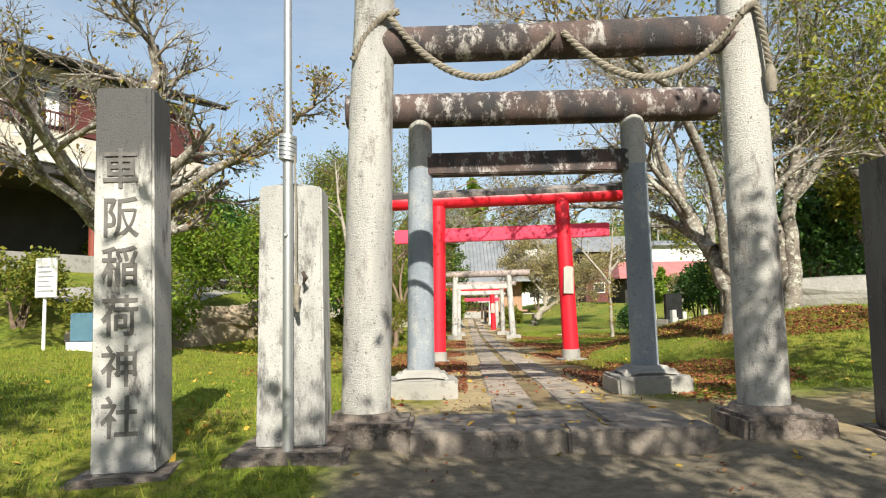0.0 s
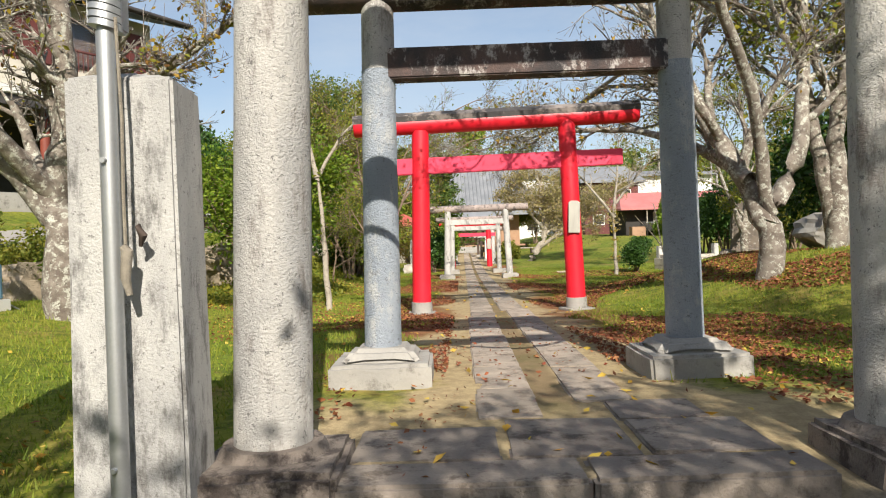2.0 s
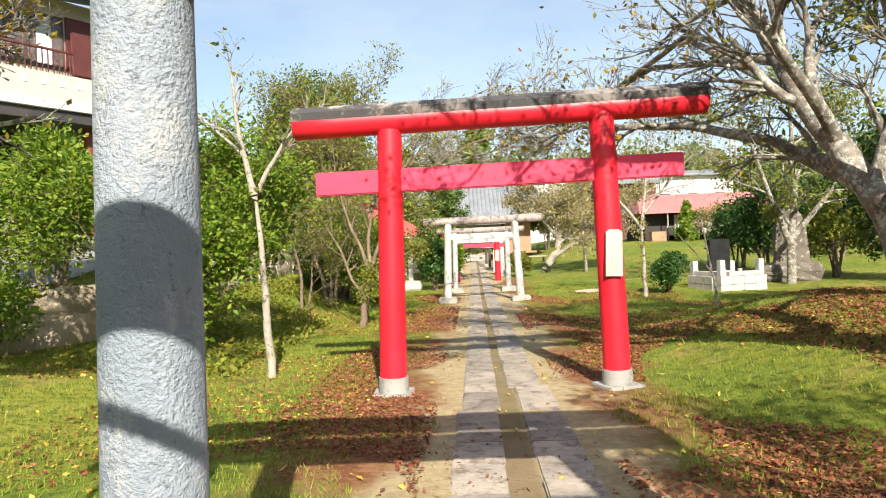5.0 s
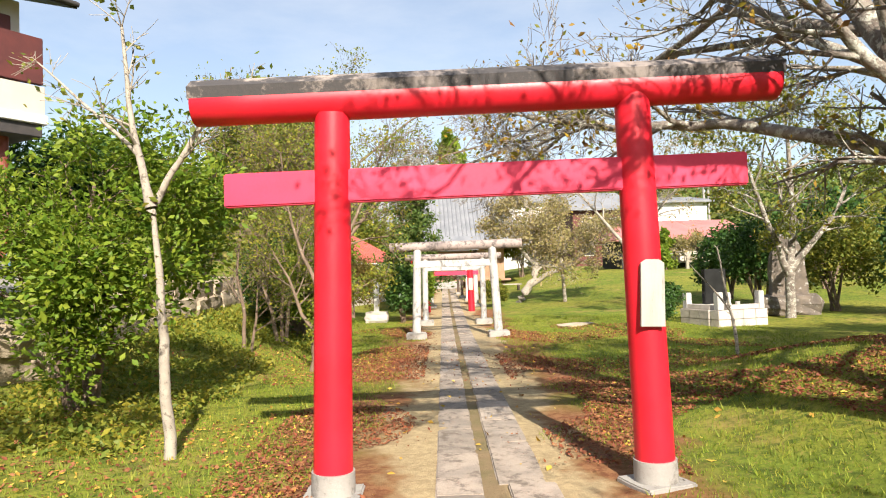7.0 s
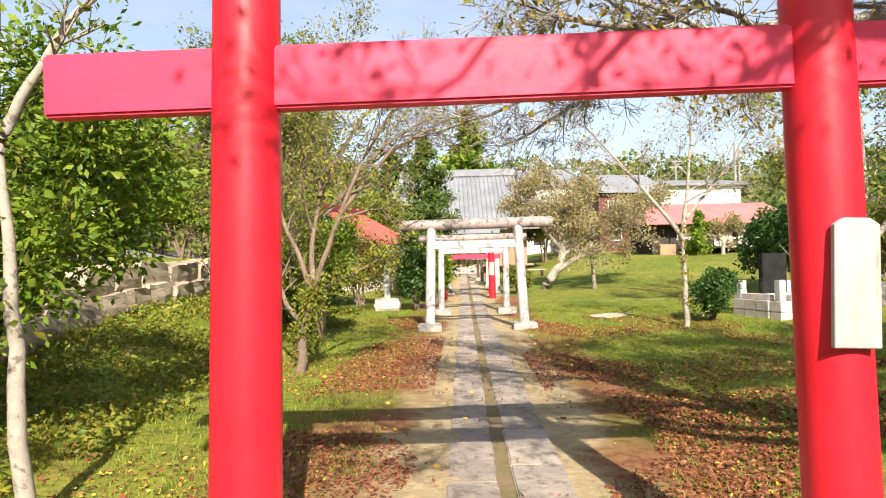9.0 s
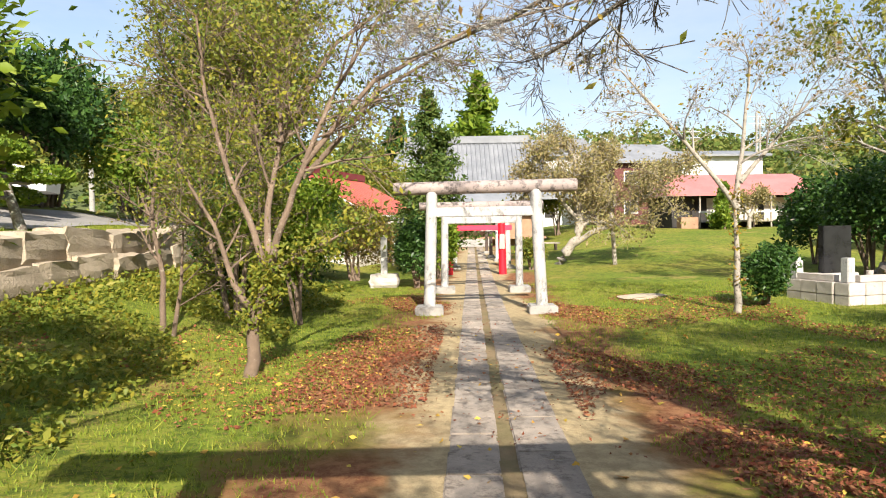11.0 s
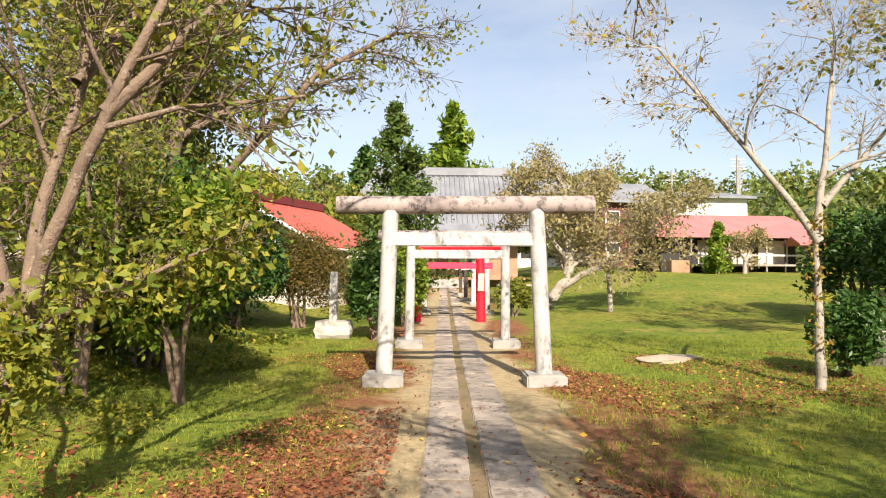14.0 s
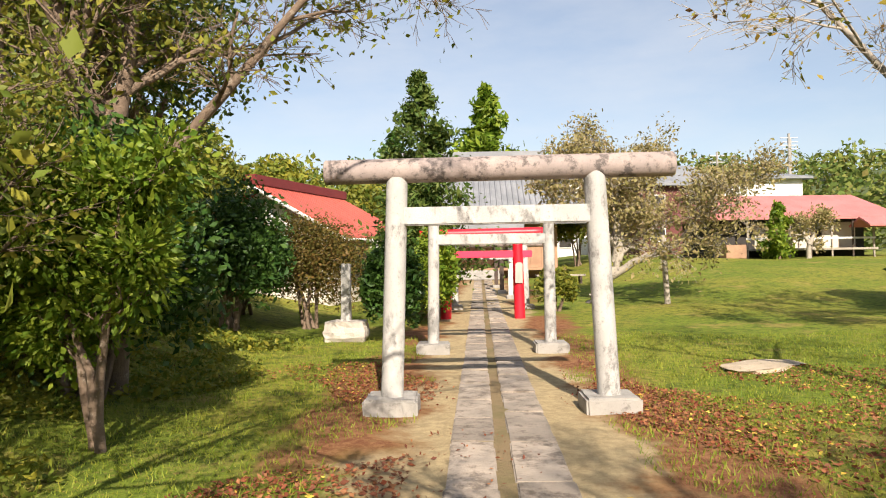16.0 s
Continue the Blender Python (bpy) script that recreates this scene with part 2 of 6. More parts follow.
M_ROOFRED = surface("red_metal_roof", (0.52, 0.11, 0.075), (0.45, 0.09, 0.065), (0.55, 0.22, 0.16), 0.6, 20, 0.8, (0.6, 0.8), 0.2, 0.01)
M_ROOFDARK = surface("dark_red_ridge", (0.2, 0.03, 0.03), (0.16, 0.025, 0.025), (0.3, 0.06, 0.05), 0.6, 20, 0.8, (0.6, 0.8), 0.2, 0.01)
M_ROOFPINK = surface("faded_red_roof", (0.56, 0.2, 0.19), (0.48, 0.16, 0.15), (0.6, 0.3, 0.27), 0.6, 20, 0.8, (0.58, 0.8), 0.2, 0.01)
M_TILE = surface("grey_roof_tile", (0.2, 0.21, 0.23), (0.27, 0.28, 0.3), (0.12, 0.12, 0.13), 0.55, 20, 1.0, (0.6, 0.75), 0.3, 0.01)
# dark sheet for roof and gutter; under the raised floor it stands for shade
M_DARKROOF = surface("dark_eave_sheet_floor_shade", (0.05, 0.045, 0.045), (0.075, 0.065, 0.06), None, 0.6, 30, 2)
M_PLASTER = surface("cream_plaster", (0.66, 0.61, 0.52), (0.6, 0.55, 0.47), (0.45, 0.41, 0.35), 0.9, 60, 1.2, (0.62, 0.78), 0.3, 0.004)
M_WHITE = surface("white_paint", (0.78, 0.77, 0.74), (0.72, 0.71, 0.68), (0.5, 0.49, 0.47), 0.7, 60, 2, (0.65, 0.8), 0.15, 0.004)
M_MAROON = surface("maroon_cladding", (0.14, 0.035, 0.03), (0.1, 0.028, 0.026), None, 0.6, 40, 1.5, bump_s=0.15)
M_RUSTPOST = surface("oxide_red_steel", (0.26, 0.06, 0.035), (0.2, 0.045, 0.03), None, 0.6, 40, 2, bump_s=0.15)
M_DARKWOOD = surface("dark_timber", (0.09, 0.06, 0.045), (0.06, 0.042, 0.034), None, 0.8, 40, 3, bump_s=0.5)
M_WARMWOOD = surface("warm_weathered_timber", (0.42, 0.26, 0.16), (0.34, 0.2, 0.125), (0.14, 0.08, 0.055), 0.8, 40, 2, (0.58, 0.72), 0.4, 0.006)
M_BLACKSTONE = surface("polished_black_stone", (0.018, 0.018, 0.02), (0.028, 0.028, 0.03), None, 0.2, 60, 3, bump_s=0.05)
# near-black stand-in for shade under house, veranda and behind far panes
M_SHADE = surface("painted_shade", (0.05, 0.045, 0.04), (0.035, 0.032, 0.03), None, 0.9, 20, 1)
M_TARP = surface("grey_tarpaulin", (0.36, 0.34, 0.31), (0.29, 0.275, 0.25), (0.18, 0.165, 0.15), 0.75, 8, 1.2, (0.6, 0.72), 0.6, 0.05)
M_BLUE = surface("blue_enamel", (0.1, 0.2, 0.27), (0.08, 0.165, 0.23), None, 0.5, 40, 3)
# dark tone painted in for the shade inside carved strokes
M_CARVESHADE = surface("carved_groove_shade", (0.1, 0.095, 0.09), (0.2, 0.19, 0.18), None, 0.9, 60, 6)
M_BLACKINK = surface("printed_grey_ink", (0.25, 0.26, 0.28), (0.3, 0.3, 0.32), None, 0.8, 60, 6)
M_CONCRETE = surface("pale_concrete", (0.4, 0.38, 0.35), (0.32, 0.305, 0.285), (0.17, 0.155, 0.14), 0.85, 45, 2.4, (0.52, 0.68), 0.4, 0.008)
M_GLASS = glass_material("window_glass")
M_ASPHALT = surface("pale_dusty_drive", (0.33, 0.31, 0.29), (0.28, 0.265, 0.25), None, 0.9, 40, 1, coord="World")

L_CHERRY = leaf_material("thin_autumn_cherry_leaves", [(0.16, 0.19, 0.03), (0.25, 0.22, 0.035), (0.4, 0.27, 0.03), (0.22, 0.11, 0.04)])
L_OLIVE = leaf_material("olive_leaves", [(0.1, 0.15, 0.025), (0.19, 0.22, 0.035), (0.3, 0.27, 0.04), (0.13, 0.17, 0.03)])
L_GREEN = leaf_material("fresh_green_leaves", [(0.075, 0.15, 0.015), (0.15, 0.24, 0.022), (0.26, 0.32, 0.035), (0.1, 0.18, 0.018)])
L_DEEP = leaf_material("deep_green_leaves", [(0.025, 0.07, 0.015), (0.045, 0.1, 0.02), (0.07, 0.14, 0.025), (0.035, 0.08, 0.02)], 0.4, 0.2)
L_PINE = leaf_material("olive_evergreen_leaves", [(0.05, 0.1, 0.02), (0.09, 0.15, 0.03), (0.15, 0.19, 0.04), (0.06, 0.11, 0.025)], 0.5, 0.25)
L_YELLOW = leaf_material("yellow_green_leaves", [(0.12, 0.18, 0.028), (0.21, 0.24, 0.035), (0.34, 0.3, 0.04), (0.15, 0.2, 0.03)])
L_RUST = leaf_material("rusty_hedge_leaves", [(0.16, 0.1, 0.03), (0.13, 0.13, 0.03), (0.22, 0.13, 0.04), (0.09, 0.1, 0.02)])
L_BROWN = leaf_material("dry_pinkish_leaves", [(0.36, 0.27, 0.15), (0.28, 0.26, 0.09), (0.42, 0.33, 0.16), (0.26, 0.25, 0.09)])
L_WOODS = leaf_material("far_wood_leaves", [(0.09, 0.15, 0.035), (0.16, 0.22, 0.045), (0.24, 0.25, 0.06), (0.12, 0.18, 0.04), (0.28, 0.23, 0.07)], 0.8)
L_FALLEN = leaf_material("fallen_red_brown_leaves", [(0.2, 0.05, 0.028), (0.26, 0.085, 0.04), (0.34, 0.16, 0.07), (0.14, 0.05, 0.03), (0.22, 0.07, 0.035)], 0.7, 0.1)
L_FALLEN2 = leaf_material("fallen_yellow_leaves", [(0.5, 0.3, 0.04), (0.55, 0.42, 0.08), (0.42, 0.2, 0.04)], 0.7, 0.1)
L_GRASS = leaf_material("grass_blades", [(0.12, 0.19, 0.02), (0.2, 0.27, 0.028), (0.33, 0.33, 0.05), (0.15, 0.22, 0.022)], 0.6, 0.3)


# ---------------------------------------------------------------- mesh helpers
def mesh_of(name, verts, faces, mat=None, smooth=False):
    me = bpy.data.meshes.new(name)
    me.from_pydata([tuple(v) for v in verts], [], faces)
    if mat:
        me.materials.append(mat)
    if smooth:
        me.shade_smooth()
    me.update()
    return me


def finish(bm, mat, smooth=False, name="mesh"):
    me = bpy.data.meshes.new(name)
    bm.to_mesh(me)
    bm.free()
    if mat:
        me.materials.append(mat)
    if smooth:
        me.shade_smooth()
    return me


def part(name, data, parent, label="", m=None, kind=""):
    ob = new(name, data)
    ob.parent = parent
    if m is not None:
        ob.matrix_basis = m
    if label or kind:
        tagged(ob, label, kind=kind)
    return ob


def thing(name, label, category, m=None, data=None, group="", kind=""):
    ob = tagged(new(name, data), label, category, group, kind)
    if m is not None:
        ob.matrix_basis = m
    return ob


def box(sx, sy, sz, mat, bevel=0.01, at=(0, 0, 0), rough=0.0, taper=1.0, cuts=0, seed=1):
    """A bevelled block standing on z = at[2]; rough moves its points a little, taper narrows its top."""
    bm = bmesh.new()
    bmesh.ops.create_cube(bm, size=1)
    for v in bm.verts:
        k = taper if v.co.z > 0 else 1.0
        v.co = Vector((v.co.x * sx * k, v.co.y * sy * k, (v.co.z + 0.5) * sz))
    if cuts:
        bmesh.ops.subdivide_edges(bm, edges=bm.edges[:], cuts=cuts, use_grid_fill=True)
    if bevel:
        bmesh.ops.bevel(bm, geom=[e for e in bm.edges if e.calc_face_angle(0) > 0.5], offset=bevel, segments=2, affect="EDGES")
    if rough:
        for v in bm.verts:
            n = noise.noise_vector(v.co * 5 + Vector((seed * 3.7, seed, -seed)))
            v.co += n * rough
    bmesh.ops.translate(bm, verts=bm.verts, vec=at)
    return finish(bm, mat, False)


def tube(points, radii, mat, sides=20, smooth=True, wobble=0.0):
    """A round bar along points, closed at both ends."""
    verts, faces = [], []
    pts = [Vector(p) for p in points]
    n = len(pts)
    for i, p in enumerate(pts):
        d = (pts[min(i + 1, n - 1)] - pts[max(i - 1, 0)]).normalized()
        up = Vector((0, 0, 1)) if abs(d.z) < 0.9 else Vector((0, 1, 0))
        a = d.cross(up).normalized()
        c = a.cross(d)
        for k in range(sides):
            w = 2 * math.pi * k / sides
            r = radii[i] * (1 + (wobble * noise.noise(p * 3 + Vector((k, 0, 0))) if wobble else 0))
            verts.append(p + (a * math.cos(w) + c * math.sin(w)) * r)
    for i in range(n - 1):
        for k in range(sides):
            k2 = (k + 1) % sides
            faces.append((i * sides + k, i * sides + k2, (i + 1) * sides + k2, (i + 1) * sides + k))
    faces.append(tuple(range(sides))[::-1])
    faces.append(tuple(range((n - 1) * sides, n * sides)))
    me = mesh_of("bar", verts, faces, mat, smooth)
    bm = bmesh.new()
    bm.from_mesh(me)
    bmesh.ops.recalc_face_normals(bm, faces=bm.faces[:])
    if smooth:
        for e in bm.edges:
            if len(e.link_faces) == 2 and e.calc_face_angle(0) > 0.9:
                e.smooth = False
    bm.to_mesh(me)
    bm.free()
    return me


def bar(p, q, r0, r1, mat, sides=20, steps=6, round_end=0.0):
    p, q = Vector(p), Vector(q)
    pts = [p.lerp(q, i / steps) for i in range(steps + 1)]
    rad = [r0 + (r1 - r0) * i / steps for i in range(steps + 1)]
    if round_end:
        d = (q - p).normalized()
        pts = [p] + [p + d * round_end] + pts[1:-1] + [q - d * round_end, q]
        rad = [r0 - round_end] + [r0] + rad[1:-1] + [r1, r1 - round_end]
    return tube(pts, rad, mat, sides)


# ---------------------------------------------------------------- lie of the land
def smooth(a, b, v):
    k = np.clip((v - a) / (b - a), 0, 1)
    return k * k * (3 - 2 * k)


def path_mid(y):
    return 0.905 + 0.029 * (y - 6.5)


WALL_Y = [8, 14, 16, 18, 25, 32, 40, 60]
WALL_X = [-9.5, -8.2, -7.0, -5.2, -5.3, -6.0, -7.0, -10]


def gz(x, y):
    """Height of the ground."""
    x, y = np.asarray(x, float), np.asarray(y, float)
    z = np.interp(y, [-60, 0, 4.84, 4.9, 8, 13, 20, 27, 32, 40, 55, 70, 120, 700],
                  [0.1, 0.3, 0.51, 0.66, 0.64, 0.57, 0.5, 0.46, 0.48, 0.6, 1.05, 1.4, 2.5, 4])
    # only before the gates is the rise a step; elsewhere the ground climbs gently
    ease = np.interp(y, [3.6, 4.84, 4.9, 6.2], [0, 0.075, -0.075, 0])
    z = z + ease * np.where((x > -0.3) & (x < 2.0), 0, 1)
    z = z + 0.85 * smooth(3.0, 6.6, x) * smooth(6.0, 11.5, y) * (1 - smooth(15.5, 21, y))
    z = z + 0.9 * smooth(5, 12, x) * smooth(30, 57, y) * (1 - smooth(75, 100, y))
    wx = np.interp(y, WALL_Y, WALL_X)
    near = smooth(-2.2, -6.0, x) * 0.4 * (1 - smooth(13, 17, y))
    bank = np.interp(y, [14, 17.5, 22.5, 30, 45], [0, 0.5, 1.1, 1.15, 0.7]) * np.clip((x + 2.2) / (wx + 2.2), 0, 1) ** 1.4
    behind = smooth(0.05, 0.35, wx - x) * 0.65 * smooth(13, 17, y)
    rise = smooth(0.5, 8, wx - x) * 1.1 * smooth(10, 18, y)
    z = z + np.where(x < -2.2, near + bank + behind + rise, 0)
    z = z + 0.05 * np.sin(x * 0.9 + 1.3) * np.sin(y * 0.7) * smooth(1.6, 3.5, np.abs(x - path_mid(y)))
    return z


def gzf(x, y):
    return float(gz(x, y))


xs = np.concatenate([[-900, -500, -250, -120, -60, -35, -24], np.arange(-18, -9, 0.8), np.arange(-9, 10, 0.22), np.arange(10, 30, 1.0), [34, 42, 60, 120, 250, 500, 900]])
ys = np.concatenate([[-900, -300, -100, -40, -20, -10], np.arange(-6, 3, 0.6), np.arange(3, 4.7, 0.25), [4.7, 4.8, 4.84, 4.9, 5.0], np.arange(5.2, 36, 0.25), np.arange(36, 64, 1.0), [66, 72, 80, 95, 120, 160, 250, 450, 900]])
GX, GY = np.meshgrid(xs, ys)
GZ = gz(GX, GY)
GZ = GZ + 0.012 * np.sin(GX * 5.1 + np.sin(GY * 3.3)) * np.sin(GY * 4.7 + GX)
nx, ny = len(xs), len(ys)
gv = np.stack([GX.ravel(), GY.ravel(), GZ.ravel()], 1)
gf = [(j * nx + i, j * nx + i + 1, (j + 1) * nx + i + 1, (j + 1) * nx + i) for j in range(ny - 1) for i in range(nx - 1)]
ground = thing("ground", "shrine lawn and beaten earth strewn with leaves", "ground", data=mesh_of("ground", gv, gf, M_GROUND, True), kind="structure")


# ---------------------------------------------------------------- gates
def torii(label, left, right, ground_z, pole_r, top_r, kasagi, nuki, mats, pad=None, cap=False, collar=None, group="shrine gates"):
    """left, right: ((x, y) at the foot, x at the top). kasagi: (x0, x1, z0, z1, radius); nuki: (x0, x1, z0, z1, height, depth)."""
    (lx, ly), ltx = left
    (rx, ry), rtx = right
    y = (ly + ry) / 2
    g = thing("torii", label, "torii gate", pose(0, y, 0), group=group)
    m_pole, m_kas, m_nuki, m_pad, m_foot = mats
    foot = pad[2] if pad else ground_z
    for (x0, yy), xt, zk in ((left[0], ltx, kasagi[2]), (right[0], rtx, kasagi[3])):
        top = zk - kasagi[4] * 0.55
        if collar:
            zc = collar
            k = (zc - foot) / (top - foot)
            xm = x0 + (xt - x0) * k
            rm = pole_r + (top_r - pole_r) * k
            part("pillar", bar((x0, yy - y, foot - 0.02), (xm, 0, zc), pole_r, rm, m_pole, 28), g)
            # separate lighter top ends the painted shade at its upper edge
            part("pillar_top", bar((xm, 0, zc), (xt, 0, top), rm * 0.985, top_r * 0.985, m_foot, 28), g, "lighter pillar top left out of the shade colour")
        elif cap:
            zc = ground_z + 0.2
            part("foot_band", bar((x0, yy - y, ground_z - 0.05), (x0 + (xt - x0) * 0.06, 0, zc), pole_r * 1.12, pole_r * 1.1, m_foot, 28), g, "grey painted foot")
            part("pillar", bar((x0 + (xt - x0) * 0.06, yy - y, zc), (xt, 0, top), pole_r, top_r, m_pole, 28), g)
        else:
            part("pillar", bar((x0, yy - y, foot - 0.02), (xt, 0, top), pole_r, top_r, m_pole, 28), g)
        if pad:
            w, h, ptop = pad
            gzz = gzf(x0, yy) - 0.06
            part("base_stone", box(w, w * 0.95, ptop - gzz - (0.05 if collar else -0.005), m_pad, 0.025, (x0, yy - y, gzz), 0.012, 1.0, 3, x0), g)
            if collar:
                part("base_collar", box(w * 0.8, w * 0.76, 0.1, m_pad, 0.04, (x0, yy - y, ptop - 0.052), 0.008, 0.72, 2, x0 + 1), g)
    x0, x1, z0, z1, r = kasagi
    part("kasagi", bar((x0, 0, z0), (x1, 0, z1), r, r, m_kas, 28, 10, 0.012), g, "round top beam")
    if cap:
        # sloping capping board over the top beam
        bm = bmesh.new()
        prof = [(-0.15, 0.03), (-0.17, 0.12), (-0.05, 0.2), (0.05, 0.2), (0.17, 0.12), (0.15, 0.03)]
        n = 14
        rings = []
        for i in range(n + 1):
            k = i / n
            xx = x0 - 0.01 + (x1 - x0 + 0.02) * k
            zz = z0 + (z1 - z0) * k
            rings.append([bm.verts.new((xx, a, zz + b)) for a, b in prof])
        for i in range(n):
            for j in range(len(prof)):
                j2 = (j + 1) % len(prof)
                bm.faces.new((rings[i][j], rings[i][j2], rings[i + 1][j2], rings[i + 1][j]))
        bm.faces.new(rings[0][::-1])
        bm.faces.new(rings[-1])
        bmesh.ops.recalc_face_normals(bm, faces=bm.faces[:])
        part("cap_board", finish(bm, M_CAP), g, "weathered dark capping board")
    x0, x1, z0, z1, h, d = nuki
    bm = bmesh.new()
    bmesh.ops.create_cube(bm, size=1)
    for v in bm.verts:
        k = v.co.x + 0.5
        v.co = Vector((x0 + (x1 - x0) * k, v.co.y * d, z0 + (z1 - z0) * k + v.co.z * h))
    bmesh.ops.bevel(bm, geom=bm.edges[:], offset=0.012, segments=2, affect="EDGES")
    part("nuki", finish(bm, m_nuki), g, "tie beam")
    return g


# first gate, rough-cast with a round stained tie beam
gate1 = thing("torii", "tall weathered concrete torii with stained round beam", "torii gate", pose(0, 5.19, 0), group="shrine gates")
for x0, xt, yy in ((-0.6, -0.5, 0.0), (2.375, 2.37, 0.0)):
    part("pillar", tube([(x0, yy, 0.76), (x0 + (xt - x0) * 0.3, 0, 1.9), (x0 + (xt - x0) * 0.6, 0, 3.0), (xt, 0, 3.86), (xt, 0, 4.55)],
                        [0.185, 0.18, 0.17, 0.16, 0.155], M_PILLAR, 32, True, 0.02), gate1)
    part("pillar_ring", bar((xt, 0, 3.77), (xt, 0, 3.8), 0.165, 0.165, M_PILLAR, 28, 1), gate1)
    part("base_stone", box(0.66, 0.66, 0.3, M_BASESTONE, 0.03, (x0 + 0.02, -0.06, 0.44), 0.015, 1, 4, x0), gate1)
    part("base_collar", bar((x0, yy, 0.72), (x0, yy, 0.785), 0.27, 0.235, M_BASESTONE, 24, 2), gate1)
part("nuki", bar((-0.45, 0, 3.6), (0.93, 0, 3.615), 0.14, 0.14, M_BEAM, 28, 6), gate1, "round stained tie beam")
part("nuki", bar((0.93, 0, 3.615), (2.38, 0, 3.64), 0.146, 0.146, M_BEAM, 28, 6), gate1, "round stained tie beam")
part("kasagi", bar((-1.4, 0, 4.68), (3.3, 0, 4.74), 0.19, 0.19, M_BEAM, 28, 8, 0.012), gate1, "round top beam")

# straw rope slung from the first gate
def rope_points(p, q, sag, n=40):
    p, q = Vector(p), Vector(q)
    return [p.lerp(q, i / n) - Vector((0, 0, sag * 4 * (i / n) * (1 - i / n))) for i in range(n + 1)]


rope = thing("straw_rope", "twisted old straw rope slung under gate beam", "rope", pose(0, 5.19, 0))


def strands(pts, r, name="strand", count=3, pitch=9.0):
    for s in range(count):
        out = []
        run = 0.0
        for i, p in enumerate(pts):
            d = (pts[min(i + 1, len(pts) - 1)] - pts[max(i - 1, 0)]).normalized()
            a = d.cross(Vector((0, 1, 0))).normalized()
            c = a.cross(d)
            if i:
                run += (p - pts[i - 1]).length
            w = run / 0.14 * 2 * math.pi + s * 2 * math.pi / count
            out.append(p + (a * math.cos(w) + c * math.sin(w)) * r * 0.62)
        part(name, tube(out, [r * 0.62] * len(out), M_ROPE, 6), rope)


strands(rope_points((-0.38, -0.17, 3.78), (0.88, -0.16, 3.62), 0.42, 90), 0.024)
strands(rope_points((0.95, -0.16, 3.62), (2.3, -0.17, 3.72), 0.42, 90), 0.024)
strands(rope_points((-0.38, -0.18, 3.78), (-0.66, -0.12, 3.45), -0.06, 30), 0.024)
strands(rope_points((2.3, -0.18, 3.72), (2.42, -0.19, 3.8), -0.02, 20), 0.024)
strands(rope_points((2.42, -0.19, 3.8), (2.49, -0.2, 3.3), -0.03, 30), 0.024)
strands(rope_points((-0.38, -0.18, 3.78), (-0.3, -0.18, 3.8), 0, 10), 0.024)
part("tassel", tube([(2.49, -0.2, 3.32), (2.49, -0.2, 3.25), (2.495, -0.2, 3.1)], [0.02, 0.045, 0.035], M_ROPE, 8), rope, "frayed straw tassel")

# second gate: shade-coloured pillars up to z 3.06, lit concrete tone above
torii("concrete torii with blue-grey shade colour and stained beams", ((-0.26, 7.3), -0.22), ((2.11, 7.3), 2.09), 0.64, 0.145, 0.128,
      (-1.02, 3.0, 3.71, 3.73, 0.185), (-0.2, 2.1, 3.1, 3.11, 0.235, 0.2), (M_BLUESHADE, M_BEAM, M_BEAM, M_CONCRETE, M_PILLAR), (0.76, 0, 0.87), collar=3.06)
torii("bright vermilion torii with weathered cap board", ((-0.14, 13.2), -0.075), ((2.415, 13.2), 2.335), 0.57, 0.155, 0.14,
      (-1.16, 3.52, 3.66, 3.77, 0.155), (-0.93, 3.24, 2.985, 3.06, 0.265, 0.11), (M_RED, M_RED, M_PINKRED, M_CONCRETE, M_CONCRETE), cap=True)
torii("pale whitewashed stone torii", ((0.385, 26.7), 0.465), ((2.655, 26.7), 2.54), 0.46, 0.118, 0.113,
      (-0.3, 3.37, 2.985, 3.02, 0.13), (0.46, 2.55, 2.505, 2.515, 0.19, 0.15), (M_WHITESTONE, M_PINKSTONE, M_WHITESTONE, M_CONCRETE, M_WHITESTONE), (0.56, 0, 0.62))
torii("smaller pale stone torii", ((0.65, 31.2), 0.68), ((2.65, 31.2), 2.64), 0.48, 0.1, 0.095,
      (0.0, 3.3, 2.78, 2.79, 0.11), (0.68, 2.64, 2.4, 2.405, 0.18, 0.13), (M_WHITESTONE, M_PINKSTONE, M_WHITESTONE, M_CONCRETE, M_WHITESTONE), (0.56, 0, 0.64))
torii("small red painted torii with grey foot", ((0.75, 37.0), 0.8), ((2.64, 37.0), 2.6), 0.54, 0.14, 0.125,
      (0.1, 3.3, 2.72, 2.76, 0.12), (0.3, 2.97, 2.2, 2.2, 0.18, 0.1), (M_RED, M_RED, M_PINKRED, M_CONCRETE, M_CONCRETE), cap=False)
torii("pale stone torii beyond red gate", ((0.95, 40.0), 0.98), ((3.08, 40.0), 3.05), 0.6, 0.12, 0.11,
      (0.5, 3.6, 2.55, 2.55, 0.11), (0.98, 3.05, 2.15, 2.15, 0.16, 0.12), (M_WHITESTONE, M_PINKSTONE, M_WHITESTONE, M_CONCRETE, M_WHITESTONE), (0.5, 0, 0.72))

# white wooden tablet on the red pillar
tablet = thing("wooden_tablet", "blank whitewashed wooden tablet on red pillar", "tablet", pose(2.385, 13.03, 2.085, -1.5, 2.0, 0))
bm = bmesh.new()
sil = [(-0.095, -0.26), (0.095, -0.26), (0.092, 0.235), (0.05, 0.262), (-0.05, 0.262), (-0.092, 0.235)]
front = [bm.verts.new((a, -0.016, b)) for a, b in sil]
